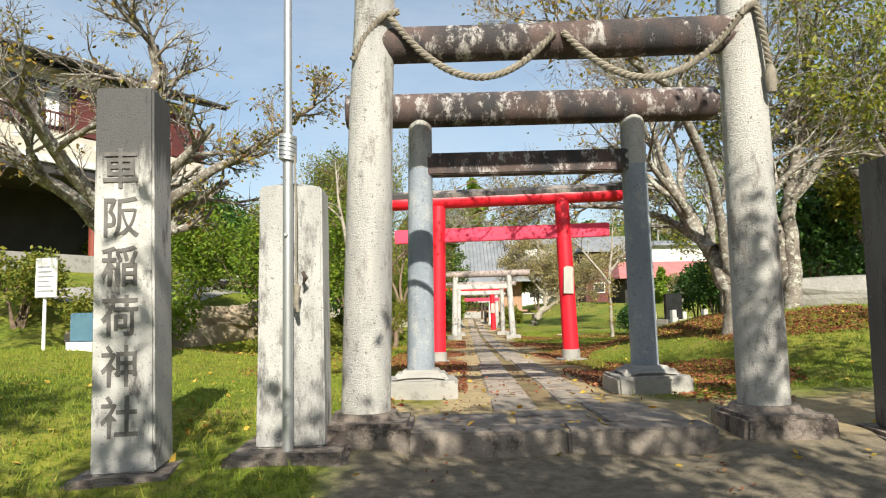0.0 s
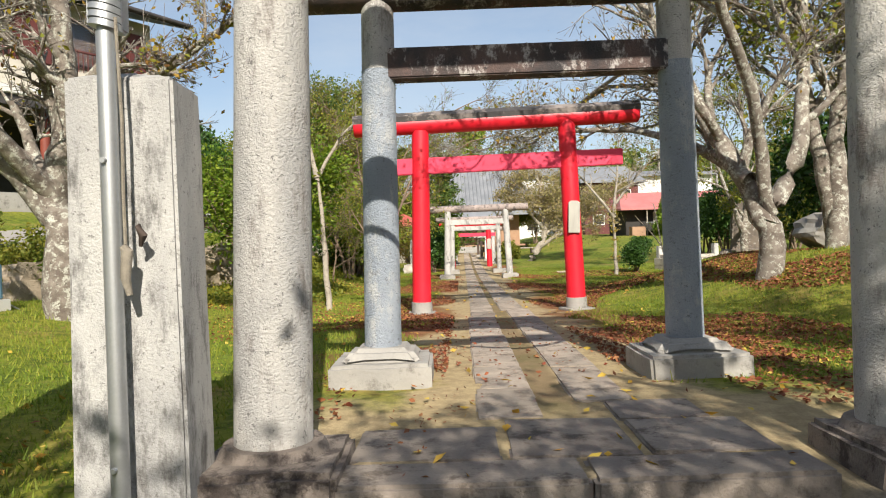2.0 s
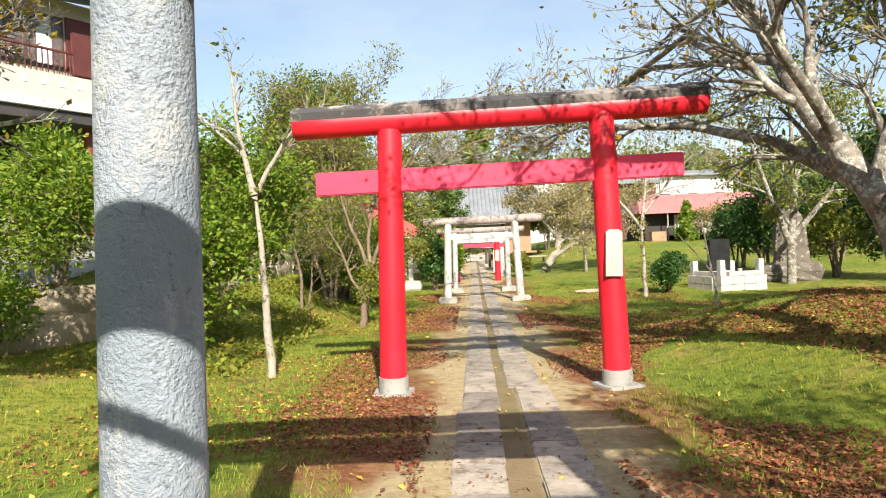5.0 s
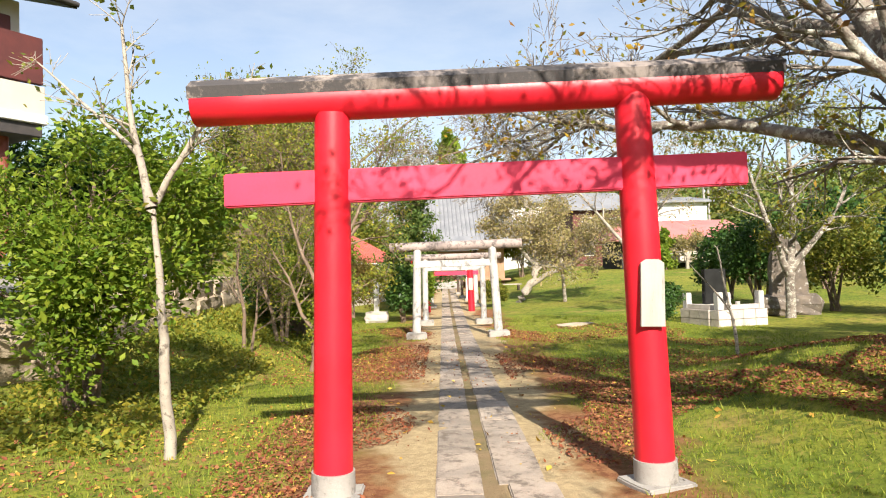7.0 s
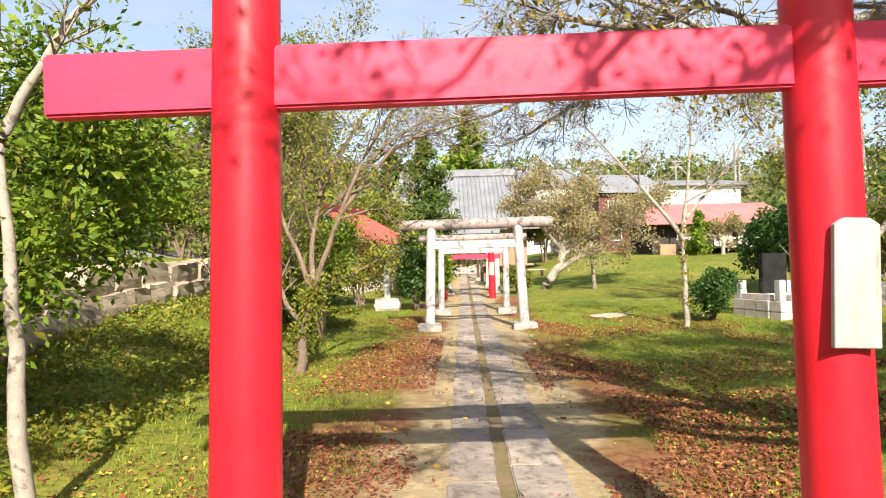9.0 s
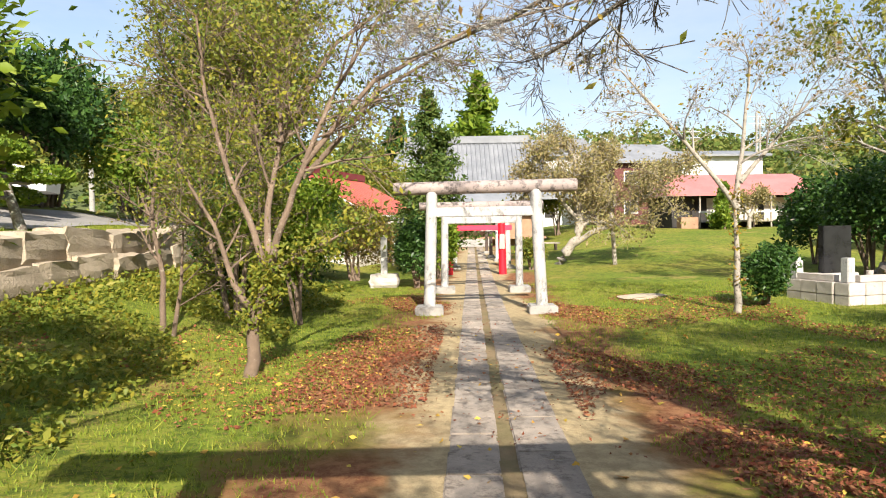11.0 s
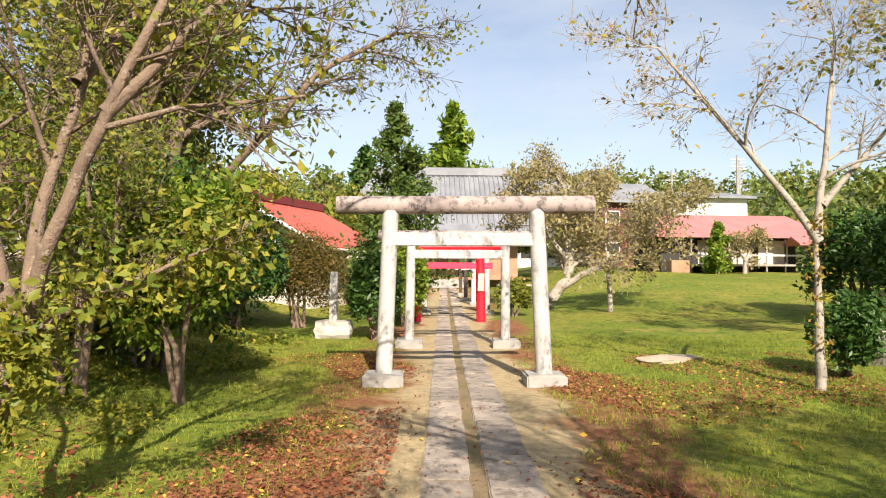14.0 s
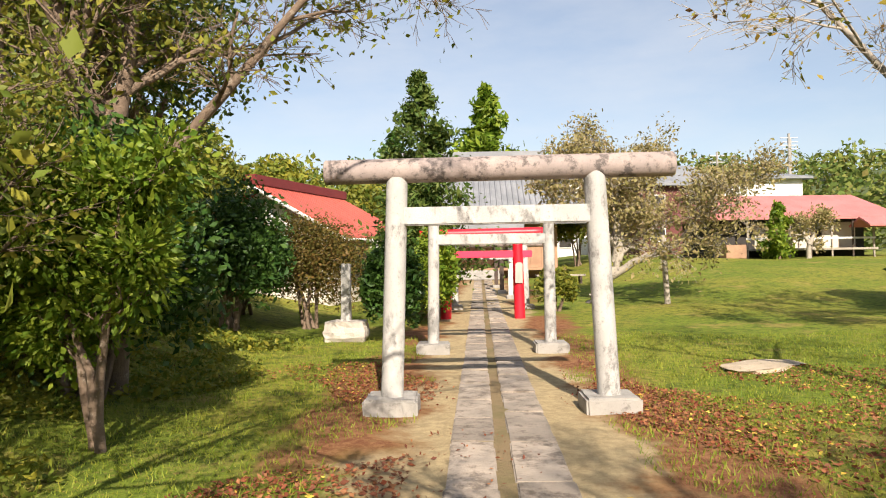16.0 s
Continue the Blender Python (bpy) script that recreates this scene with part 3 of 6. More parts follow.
back = [bm.verts.new((a, 0.016, b)) for a, b in sil]
bm.faces.new(front)
bm.faces.new(back[::-1])
for i in range(6):
    bm.faces.new((front[i], back[i], back[(i + 1) % 6], front[(i + 1) % 6]))
bmesh.ops.recalc_face_normals(bm, faces=bm.faces[:])
bmesh.ops.bevel(bm, geom=bm.edges[:], offset=0.004, segments=1, affect="EDGES")
part("board", finish(bm, surface("bleached_board", (0.48, 0.46, 0.41), (0.38, 0.36, 0.32), (0.22, 0.2, 0.18), 0.85, 60, 3, (0.56, 0.72), 0.3, 0.004, (3, 1, 0.4))), tablet)
copy_thing(tablet, pose(2.62, 36.845, 1.72, -1, 1.2, 0))
for x in (-0.14, 2.415):
    thing("foot_slab", "flat concrete slab under red gate pillar", "slab", pose(x, 13.2, gzf(x, 13.2) - 0.03, 0, 0, 8 * x), box(0.46, 0.42, 0.06, M_CONCRETE, 0.012, rough=0.008, cuts=2))

# ---------------------------------------------------------------- inscribed stone and flagpole stone
def stone_pillar(name, label, m, w, d, h, top, mat, ped):
    g = thing(name, label, "stone pillar", m)
    bm = bmesh.new()
    bmesh.ops.create_cube(bm, size=1)
    for v in bm.verts:
        k = 0.94 if v.co.z > 0 else 1
        v.co = Vector((v.co.x * w * k, v.co.y * d * k, (v.co.z + 0.5) * h))
    bmesh.ops.subdivide_edges(bm, edges=bm.edges[:], cuts=5, use_grid_fill=True)
    for v in bm.verts:
        if v.co.z > h - 0.001:
            v.co.z += top * (1 - max(abs(v.co.x) / w, abs(v.co.y) / d) * 2)
        v.co += noise.noise_vector(v.co * 4) * 0.006
    bmesh.ops.bevel(bm, geom=[e for e in bm.edges if e.calc_face_angle(0) > 0.7], offset=0.014, segments=2, affect="EDGES")
    part("shaft", finish(bm, mat), g)
    pw, pd, ph = ped
    part("pedestal", box(pw, pd, ph, M_BASESTONE, 0.03, (0, 0, -ph), 0.018, 0.95, 4), g, "dark mossy pedestal stone")
    return g


M_DARKGATE = surface("black_stained_granite", (0.12, 0.115, 0.11), (0.2, 0.19, 0.185), (0.075, 0.07, 0.07), 0.85, 80, 1.5, (0.5, 0.62), 0.7, 0.012,
                      (1.5, 1.5, 0.45), speck=(0.24, 0.23, 0.22))
M_INSCRIBED = surface("black_topped_granite", (0.62, 0.6, 0.57), (0.46, 0.45, 0.44), (0.1, 0.09, 0.085), 0.85, 80, 1.7, (0.54, 0.66), 0.7, 0.012,
                      (1.5, 1.5, 0.45), speck=(0.22, 0.21, 0.2))
# black weathering that runs down from the top of the shaft
tt = M_INSCRIBED.node_tree
bs = next(n for n in tt.nodes if n.type == "BSDF_PRINCIPLED")
old = bs.inputs["Base Color"].links[0].from_socket
tcz = tt.nodes.new("ShaderNodeTexCoord")
spz = tt.nodes.new("ShaderNodeSeparateXYZ")
tt.links.new(tcz.outputs["Object"], spz.inputs[0])
runs = noise_node(tt, 7, 5, 0.7, "Object", (1, 1, 0.12))
soot = ramp(tt, calc(tt, "ADD", spz.outputs[2], calc(tt, "MULTIPLY", runs, 1.1)), 2.25, 2.6)
tt.links.new(mix(tt, calc(tt, "MULTIPLY", soot, 0.9), old, (0.045, 0.045, 0.047)), bs.inputs["Base Color"])
stone1 = stone_pillar("inscribed_stone_pillar", "tall granite pillar carved with shrine name", pose(-2.03, 4.52, 0.55, 0, -1.0, 6), 0.385, 0.4, 2.46, 0.03, M_INSCRIBED, (0.66, 0.72, 0.18))
# characters stand slightly proud; their dark colour supplies the grooves' shade
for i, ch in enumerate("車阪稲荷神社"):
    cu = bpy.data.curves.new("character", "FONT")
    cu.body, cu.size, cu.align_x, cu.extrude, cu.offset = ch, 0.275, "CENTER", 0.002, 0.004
    cu.materials.append(M_CARVESHADE)
    o = part("carved_character", cu, stone1, "raised character coloured dark like a carved groove", pose(-0.02, -0.2, 1.82 - 0.315 * i, 89.7, 0, 0))
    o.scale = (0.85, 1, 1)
stone2 = stone_pillar("stone_pillar", "rough granite pillar beside steel flagpole", pose(-1.06, 4.87, 0.62, 0, 0, 2), 0.46, 0.36, 1.78, 0.06, M_GRANITE, (0.82, 0.85, 0.24))
stone3 = stone_pillar("stone_pillar", "dark weathered gate stone with pedestal", pose(3.3, 4.85, 0.62, 0, 0, -3), 0.4, 0.4, 1.92, 0.03, M_DARKGATE, (0.66, 0.7, 0.25))
flag = thing("flagpole", "plain steel flagpole strapped to stone pillar", "flagpole", pose(-1.05, 4.6, 0.6))
part("pole", bar((0, 0, 0), (0, 0, 1.95), 0.036, 0.035, M_STEEL, 20, 3), flag)
part("upper_pole", bar((0, 0, 1.93), (-0.005, 0, 5.6), 0.03, 0.024, M_STEEL, 20, 3), flag)
for z in (1.98, 2.01, 2.04, 2.07, 2.1, 2.13):
    part("wire_band", bar((-0.005, 0.01, z - 0.012), (0.0, 0.01, z + 0.012), 0.062, 0.06, M_STEEL, 18, 1), flag, "wound wire strap")
part("bracket", box(0.1, 0.16, 0.16, M_STEEL, 0.01, (-0.02, 0.07, 1.98)), flag, "steel strap bracket")
for z in (0.26, 1.45):
    part("bolt", bar((-0.005, -0.036, z), (-0.005, -0.052, z), 0.013, 0.011, M_STEEL, 8, 1), flag)
part("halyard", tube([(0.05, -0.02, 2.0), (0.062, -0.02, 1.6), (0.06, -0.025, 1.3), (0.065, -0.03, 1.06)], [0.007] * 4, M_ROPE, 6), flag, "pale flag cord")
part("cord_coil", tube([(0.055, -0.03, 1.12), (0.07, -0.03, 1.1), (0.06, -0.03, 1.0), (0.075, -0.03, 0.93)], [0.016, 0.024, 0.02, 0.012], M_ROPE, 8), flag, "knotted cord end")
part("cleat", tube([(0.1, -0.0, 1.2), (0.12, 0.0, 1.16), (0.1, 0.02, 1.12)], [0.012, 0.018, 0.008], M_DARKWOOD, 8), flag, "black cord cleat")

# ---------------------------------------------------------------- plants
def leaf_mesh(name, centres, size, mat, spread=0.4, flat=0.0, seed=1, long=1.6):
    """Folded leaves, one for each centre, in one mesh."""
    rng = np.random.default_rng(seed)
    n = len(centres)
    c = np.asarray(centres, float)
    a = rng.normal(size=(n, 3))
    a[:, 2] *= 1 - flat
    a /= np.linalg.norm(a, axis=1, keepdims=True) + 1e-9
    b = rng.normal(size=(n, 3))
    b[:, 2] *= 1 - flat
    b -= a * np.sum(a * b, 1, keepdims=True)
    b /= np.linalg.norm(b, axis=1, keepdims=True) + 1e-9
    nn = np.cross(a, b)
    s = (size * (1 + spread * rng.normal(size=(n, 1)))).clip(size * 0.35)
    tip, stem = c + a * s * long / 2, c - a * s * long / 2
    lft, rgt = c + b * s * 0.42 + nn * s * 0.14, c - b * s * 0.42 + nn * s * 0.14
    v = np.stack([stem, lft, tip, rgt], 1).reshape(-1, 3)
    me = bpy.data.meshes.new(name)
    me.vertices.add(4 * n)
    me.vertices.foreach_set("co", v.ravel())
    k = np.arange(n)[:, None] * 4
    tri = np.concatenate([k, k + 1, k + 2, k, k + 2, k + 3], 1).reshape(-1)
    me.loops.add(6 * n)
    me.loops.foreach_set("vertex_index", tri.astype(np.int32))
    me.polygons.add(2 * n)
    me.polygons.foreach_set("loop_start", np.arange(0, 6 * n, 3, dtype=np.int32))
    me.materials.append(mat)
    me.update()
    me.validate()
    return me


class Limbs:
    """Grows tapered limbs and collects their tubes and twig tips."""

    def __init__(self, seed):
        self.rng = random.Random(seed)
        self.v, self.f, self.tips = [], [], []

    def tube(self, pts, rad, sides):
        base = len(self.v)
        n = len(pts)
        for i, p in enumerate(pts):
            d = (pts[min(i + 1, n - 1)] - pts[max(i - 1, 0)])
            d = d.normalized() if d.length > 1e-6 else Vector((0, 0, 1))
            up = Vector((0, 0, 1)) if abs(d.z) < 0.9 else Vector((1, 0, 0))
            a = d.cross(up).normalized()
            c = a.cross(d)
            for k in range(sides):
                w = 2 * math.pi * k / sides
                self.v.append(p + (a * math.cos(w) + c * math.sin(w)) * rad[i])
        for i in range(n - 1):
            for k in range(sides):
                k2 = (k + 1) % sides
                self.f.append((base + i * sides + k, base + i * sides + k2, base + (i + 1) * sides + k2, base + (i + 1) * sides + k))

    def grow(self, p, d, length, r, depth, droop=0.0, gnarl=0.22, kids=(3, 5), shrink=0.62, angle=0.8, lift=0.0):
        rg = self.rng
        steps = max(3, min(9, int(length / 0.22)))
        pts, rad = [p.copy()], [r]
        q, dd = p.copy(), d.normalized()
        for i in range(steps):
            dd = (dd + Vector((rg.gauss(0, 1), rg.gauss(0, 1), rg.gauss(0, 0.8))) * gnarl * 0.5 + Vector((0, 0, lift - droop)) * 0.1).normalized()
            q = q + dd * (length / steps)
            pts.append(q.copy())
            rad.append(max(0.0035, r * (1 - 0.6 * (i + 1) / steps)))
        self.tube(pts, rad, 9 if r > 0.06 else (6 if r > 0.02 else 3))
        if depth <= 0:
            self.tips += pts[1:]
            return
        if depth == 1:
            self.tips += pts[-2:]
        n = rg.randint(*kids)
        for k in range(n):
            at = 0.35 + 0.65 * (k + rg.random() * 0.6) / n
            idx = min(steps, max(1, int(at * steps)))
            base = pts[idx]
            axis = (pts[idx] - pts[idx - 1]).normalized()
            side = Vector((rg.gauss(0, 1), rg.gauss(0, 1), rg.gauss(0, 0.7)))
            side = (side - axis * side.dot(axis)).normalized()
            w = angle * (0.6 + 0.6 * rg.random())
            self.grow(base, axis * math.cos(w) + side * math.sin(w), length * shrink * (0.7 + 0.5 * rg.random()), rad[idx] * 0.62, depth - 1, droop, gnarl, kids, shrink, angle, lift)


def plant(name, label, category, at, stems, mat, leaf, leaf_size, per_tip, cloud, depth=3, seed=1, group="", flat=0.0, kids=(3, 5), shrink=0.62, angle=0.8,
          gnarl=0.22, droop=0.0, lift=0.0, trunk_sides=None, keep=1.0):
    """stems: list of (points of a main stem from the foot, radius at foot, length of its branches, and for a barer stem, one tip in how many bears leaves)."""
    x, y = at
    z = gzf(x, y) - 0.05
    L = Limbs(seed)
    for pts, r, blen, *bare in stems:
        before = len(L.tips)
        pts = [Vector(p) for p in pts]
        if pts[0].z == 0:
            pts[0] = pts[0] - Vector((0, 0, 0.45))
        fine = []
        for i in range(len(pts) - 1):
            for s in range(4):
                fine.append(pts[i].lerp(pts[i + 1], s / 4) + noise.noise_vector(pts[i] * 3 + Vector((s, i, seed))) * r * 0.5 * (1 if s else 0.3))
        fine.append(pts[-1])
        n = len(fine)
        rad = [r * ((1.35 if i == 0 else 1.0) - 0.68 * i / (n - 1)) for i in range(n)]
        L.tube(fine, rad, 12)
        for i in range(max(2, int(n * 0.42)), n):
            axis = (fine[i] - fine[i - 1]).normalized()
            for _ in range(1 if i < n - 1 else 3):
                side = Vector((L.rng.gauss(0, 1), L.rng.gauss(0, 1), L.rng.gauss(0, 0.5)))
                side = (side - axis * side.dot(axis)).normalized()
                w = angle * (0.7 + 0.5 * L.rng.random())
                L.grow(fine[i], axis * math.cos(w) + side * math.sin(w), blen * (0.6 + 0.6 * L.rng.random()) * (1.1 - 0.35 * i / n), rad[i] * 0.6, depth - 1, droop, gnarl, kids, shrink, angle, lift)
        if bare:
            L.tips[before:] = L.tips[before::bare[0]]
    ob = thing(name, label, category, pose(x, y, z), group=group)
    part("trunk", mesh_of("trunk", L.v, L.f, mat, True), ob)
    tips = np.array([tuple(t) for t in L.tips])
    rng = np.random.default_rng(seed)
    if keep < 1:
        tips = tips[rng.random(len(tips)) < keep]
    if len(tips) and per_tip:
        cen = np.repeat(tips, per_tip, 0) + rng.normal(size=(len(tips) * per_tip, 3)) * cloud
        part("crown", leaf_mesh("crown", cen, leaf_size, leaf, 0.3, flat, seed), ob)
    return ob


def conifer(name, label, at, h, width, leaf, seed, leaf_size=0.12, count=9000):
    x, y = at
    rng = np.random.default_rng(seed)
    ob = thing(name, label, "tree", pose(x, y, gzf(x, y) - 0.05))
    part("trunk", tube([(0, 0, 0), (0.05, 0, h * 0.5), (0, 0.03, h * 0.97)], [width * 0.07, width * 0.045, 0.015], M_BROWNBARK, 10), ob)
    nb = int(h * 9)
    cen = []
    for i in range(nb):
        k = (i + rng.random()) / nb
        zz = h * (0.1 + 0.9 * k)
        r = width * (1 - k) ** 0.75 * (0.55 + 0.6 * rng.random()) + 0.08
        w = rng.random() * 6.283
        m = max(4, int(count / nb * (1.5 - k)))
        s = rng.random(m) ** 0.6
        pts = np.stack([np.cos(w) * r * s, np.sin(w) * r * s, zz + 0.3 * r * (s - 0.6) + 0 * s], 1)
        cen.append(pts + rng.normal(size=(m, 3)) * (0.06 + 0.12 * r))
    part("crown", leaf_mesh("crown", np.concatenate(cen), leaf_size, leaf, 0.35, 0.2, seed, 1.9), ob)
    return ob


def bush(name, label, at, size, leaf, seed, leaf_size=0.06, count=6000, category="shrub", lumps=14, mat=None, lift=0.0, hollow=0.55):
    """A rounded shrub: many bare stems within, leaves in uneven lumps with gaps."""
    x, y = at
    sx, sy, sz = size
    rng = np.random.default_rng(seed)
    ob = thing(name, label, category, pose(x, y, gzf(x, y) - 0.04))
    L = Limbs(seed)
    lc = []
    for i in range(lumps):
        u = rng.normal(size=3)
        u /= np.linalg.norm(u)
        u[2] = abs(u[2]) * 1.0 - 0.25
        lc.append((u[0] * sx * 0.62, u[1] * sy * 0.62, lift + (sz - lift) * (0.5 + 0.38 * u[2])))
    for i in range(6):
        c = lc[i % lumps]
        foot = Vector((rng.normal() * 0.09 * min(sx, 1.5), rng.normal() * 0.09 * min(sy, 1.5), 0))
        mid = foot.lerp(Vector(c), 0.5) + Vector((0, 0, sz * 0.1))
        L.tube([foot, mid, Vector(c)], [0.03 * sz ** 0.5, 0.02 * sz ** 0.5, 0.006], 6)
        for c2 in lc[i::6]:
            L.tube([mid, Vector(c2)], [0.014, 0.004], 4)
    part("stem", mesh_of("stem", L.v, L.f, mat or M_BROWNBARK, True), ob)
    per = count // lumps
    cen = []
    for c in lc:
        u = rng.normal(size=(per, 3))
        u /= np.linalg.norm(u, axis=1, keepdims=True)
        r = (hollow + (1.05 - hollow) * rng.random((per, 1))) * (0.75 + 0.5 * rng.random())
        cen.append(np.array(c) + u * r * np.array([sx, sy, (sz - lift)]) * np.array([0.42, 0.42, 0.27]))
    cen = np.concatenate(cen)
    cen = cen[cen[:, 2] > 0.03]
    part("crown", leaf_mesh("crown", cen, leaf_size, leaf, 0.35, 0.15, seed), ob)
    return ob


# lichened cherry beside the gate
plant("cherry_tree", "gnarled lichen-covered cherry with few autumn leaves", "tree", (-4.75, 10.9),
      [([(0, 0, 0), (0.05, 0, 0.9), (-0.1, 0.05, 1.7), (0.1, 0.0, 2.6), (0.2, -0.2, 3.6), (0.2, -0.4, 5.0)], 0.27, 1.5),
       ([(-0.1, 0.05, 1.4), (-0.9, -0.4, 2.5), (-1.9, -0.9, 3.3), (-3.0, -1.5, 4.1)], 0.15, 1.7),
       ([(0.05, 0.0, 2.3), (1.0, -0.3, 2.9), (1.9, -0.5, 3.3), (2.8, -0.6, 3.9)], 0.1, 0.8),
       ([(-0.1, 0.05, 1.7), (-0.6, -1.2, 2.8), (-0.9, -2.4, 3.9), (-1.1, -3.4, 4.6)], 0.13, 1.7)],
      M_BARK, L_CHERRY, 0.045, 1, 0.07, 4, 11, keep=0.22, gnarl=0.35, kids=(4, 5), lift=0.5)
# cherry on the mound
plant("cherry_tree", "old cherry leaning over lawn with thin foliage", "tree", (5.0, 12.0),
      [([(0, 0, 0), (0.05, 0, 0.8), (-0.25, 0.2, 1.6), (-0.55, 0.8, 2.6), (-0.7, 1.6, 3.8), (-1.1, 2.5, 5.2)], 0.2, 2.1),
       ([(-0.2, 0, 1.5), (-0.5, 1.6, 2.3), (-1.2, 2.8, 2.75), (-2.2, 3.4, 2.85), (-3.1, 3.8, 3.1)], 0.085, 1.2),
       ([(0.05, 0, 0.9), (0.5, -0.1, 2.0), (0.8, 0.3, 3.4), (0.9, 0.4, 4.8)], 0.15, 1.8),
       ([(-0.55, 0.8, 2.6), (-1.2, 2.6, 3.9), (-1.9, 4.6, 3.5), (-2.6, 6.2, 3.0), (-3.3, 7.2, 2.7)], 0.05, 0.75, 30),
       ([(-0.6, 1.2, 3.2), (-1.4, 3.4, 3.7), (-2.2, 5.6, 3.4), (-3.6, 7.4, 3.1), (-4.6, 8.4, 3.0)], 0.045, 0.75, 30),
       ([(0.05, 0, 1.0), (-0.4, -0.6, 2.6), (-1.2, -1.4, 3.9), (-2.3, -2.0, 4.4), (-3.4, -2.4, 4.7)], 0.1, 1.2)],
      M_BARK, L_CHERRY, 0.045, 1, 0.09, 4, 23, keep=0.28, gnarl=0.33, kids=(4, 5), lift=0.4)
plant("cherry_tree", "tall twin-stemmed cherry turning yellow on mound", "tree", (6.6, 13.0),
      [([(0, 0, 0), (0.05, 0, 1.2), (0.1, 0, 2.4), (0.45, 0, 3.8), (0.8, 0, 5.6)], 0.17, 1.9),
       ([(0.2, 0.1, 0), (-0.12, 0.1, 1.2), (-0.35, 0.1, 2.6), (-0.7, -0.1, 4.2), (-0.9, -0.2, 5.8)], 0.15, 1.8),
       ([(0.1, 0, 2.2), (0.9, -0.3, 3.2), (1.6, -0.6, 4.4)], 0.09, 1.4)],
      M_BARK, L_YELLOW, 0.06, 2, 0.12, 4, 31, keep=0.5, lift=0.3)
plant("birch_sapling", "slender pale-barked bare sapling with forked top", "tree", (-1.88, 14.55),
      [([(0, 0, 0), (-0.06, 0, 1.0), (-0.1, 0, 1.9), (-0.16, 0, 2.55)], 0.065, 0.02), ([(-0.16, 0, 2.5), (-0.33, 0, 3.3), (-0.42, 0, 4.3)], 0.045, 0.6),
       ([(-0.16, 0, 2.45), (0.05, 0, 2.85), (0.35, 0, 3.3), (0.8, 0.1, 3.7)], 0.04, 0.5),
       ([(-0.25, 0, 3.0), (-0.7, 0, 3.45), (-1.3, 0.1, 4.0)], 0.025, 0.4)],
      M_PALEBARK, L_OLIVE, 0.05, 1, 0.06, 2, 5, keep=0.3)
# maples and shrubs along the bank
plant("maple_shrub", "bushy multi-stemmed green maple on bank", "shrub", (-3.75, 16.6),
      [([(0, 0, 0), (-0.2, 0, 0.7), (-0.7, 0.1, 1.6), (-1.2, 0.1, 2.5)], 0.07, 1.2), ([(0.08, 0, 0), (0.25, 0, 0.8), (0.7, -0.1, 1.7), (1.15, 0, 2.6)], 0.07, 1.2),
       ([(0, 0.1, 0), (0.0, 0.2, 1.0), (-0.05, 0.2, 2.1), (0.1, 0.2, 3.0)], 0.07, 1.2), ([(0, -0.1, 0), (-0.1, -0.4, 0.8), (0.0, -0.8, 1.7)], 0.06, 1.0)],
      M_BROWNBARK, L_GREEN, 0.055, 13, 0.15, 3, 41, flat=0.3, kids=(3, 4))
plant("maple_shrub", "broad green maple shrub beside bank", "shrub", (-6.4, 17.2),
      [([(0, 0, 0), (-0.3, 0, 0.7), (-0.8, 0.1, 1.6)], 0.07, 1.1), ([(0.08, 0, 0), (0.3, 0, 0.8), (0.5, -0.1, 1.8)], 0.06, 1.1), ([(0, 0.1, 0), (0.0, 0.2, 0.9), (-0.05, 0.2, 2.2)], 0.06, 1.1)],
      M_BROWNBARK, L_GREEN, 0.055, 12, 0.16, 3, 43, flat=0.3, kids=(3, 4))
plant("maple_shrub", "loose yellowing multi-stemmed shrub on bank", "shrub", (-2.9, 24.6),
      [([(0, 0, 0), (-0.2, 0, 0.8), (-0.5, 0.1, 1.7), (-0.6, 0.1, 2.6)], 0.06, 0.9), ([(0.08, 0, 0), (0.2, 0, 0.9), (0.5, -0.1, 1.8), (0.5, 0, 2.7)], 0.055, 0.9), ([(0, 0.1, 0), (0.0, 0.2, 1.0), (0.1, 0.2, 2.0), (0, 0.1, 3.0)], 0.05, 0.9)],
      M_BROWNBARK, L_OLIVE, 0.04, 4, 0.12, 3, 47, kids=(3, 4))
bush("shrub", "low ragged green shrub below retaining wall", (-6.2, 15.0), (1.2, 0.9, 1.5), L_GREEN, 51, 0.05, 4200)
bush("shrub", "low ragged green shrub below retaining wall", (-7.6, 15.4), (1.1, 0.8, 1.2), L_OLIVE, 52, 0.05, 3600)
bush("shrub", "low leafy shrub at foot of retaining wall", (-3.7, 27.4), (0.8, 0.8, 0.9), L_OLIVE, 53, 0.05, 2600)
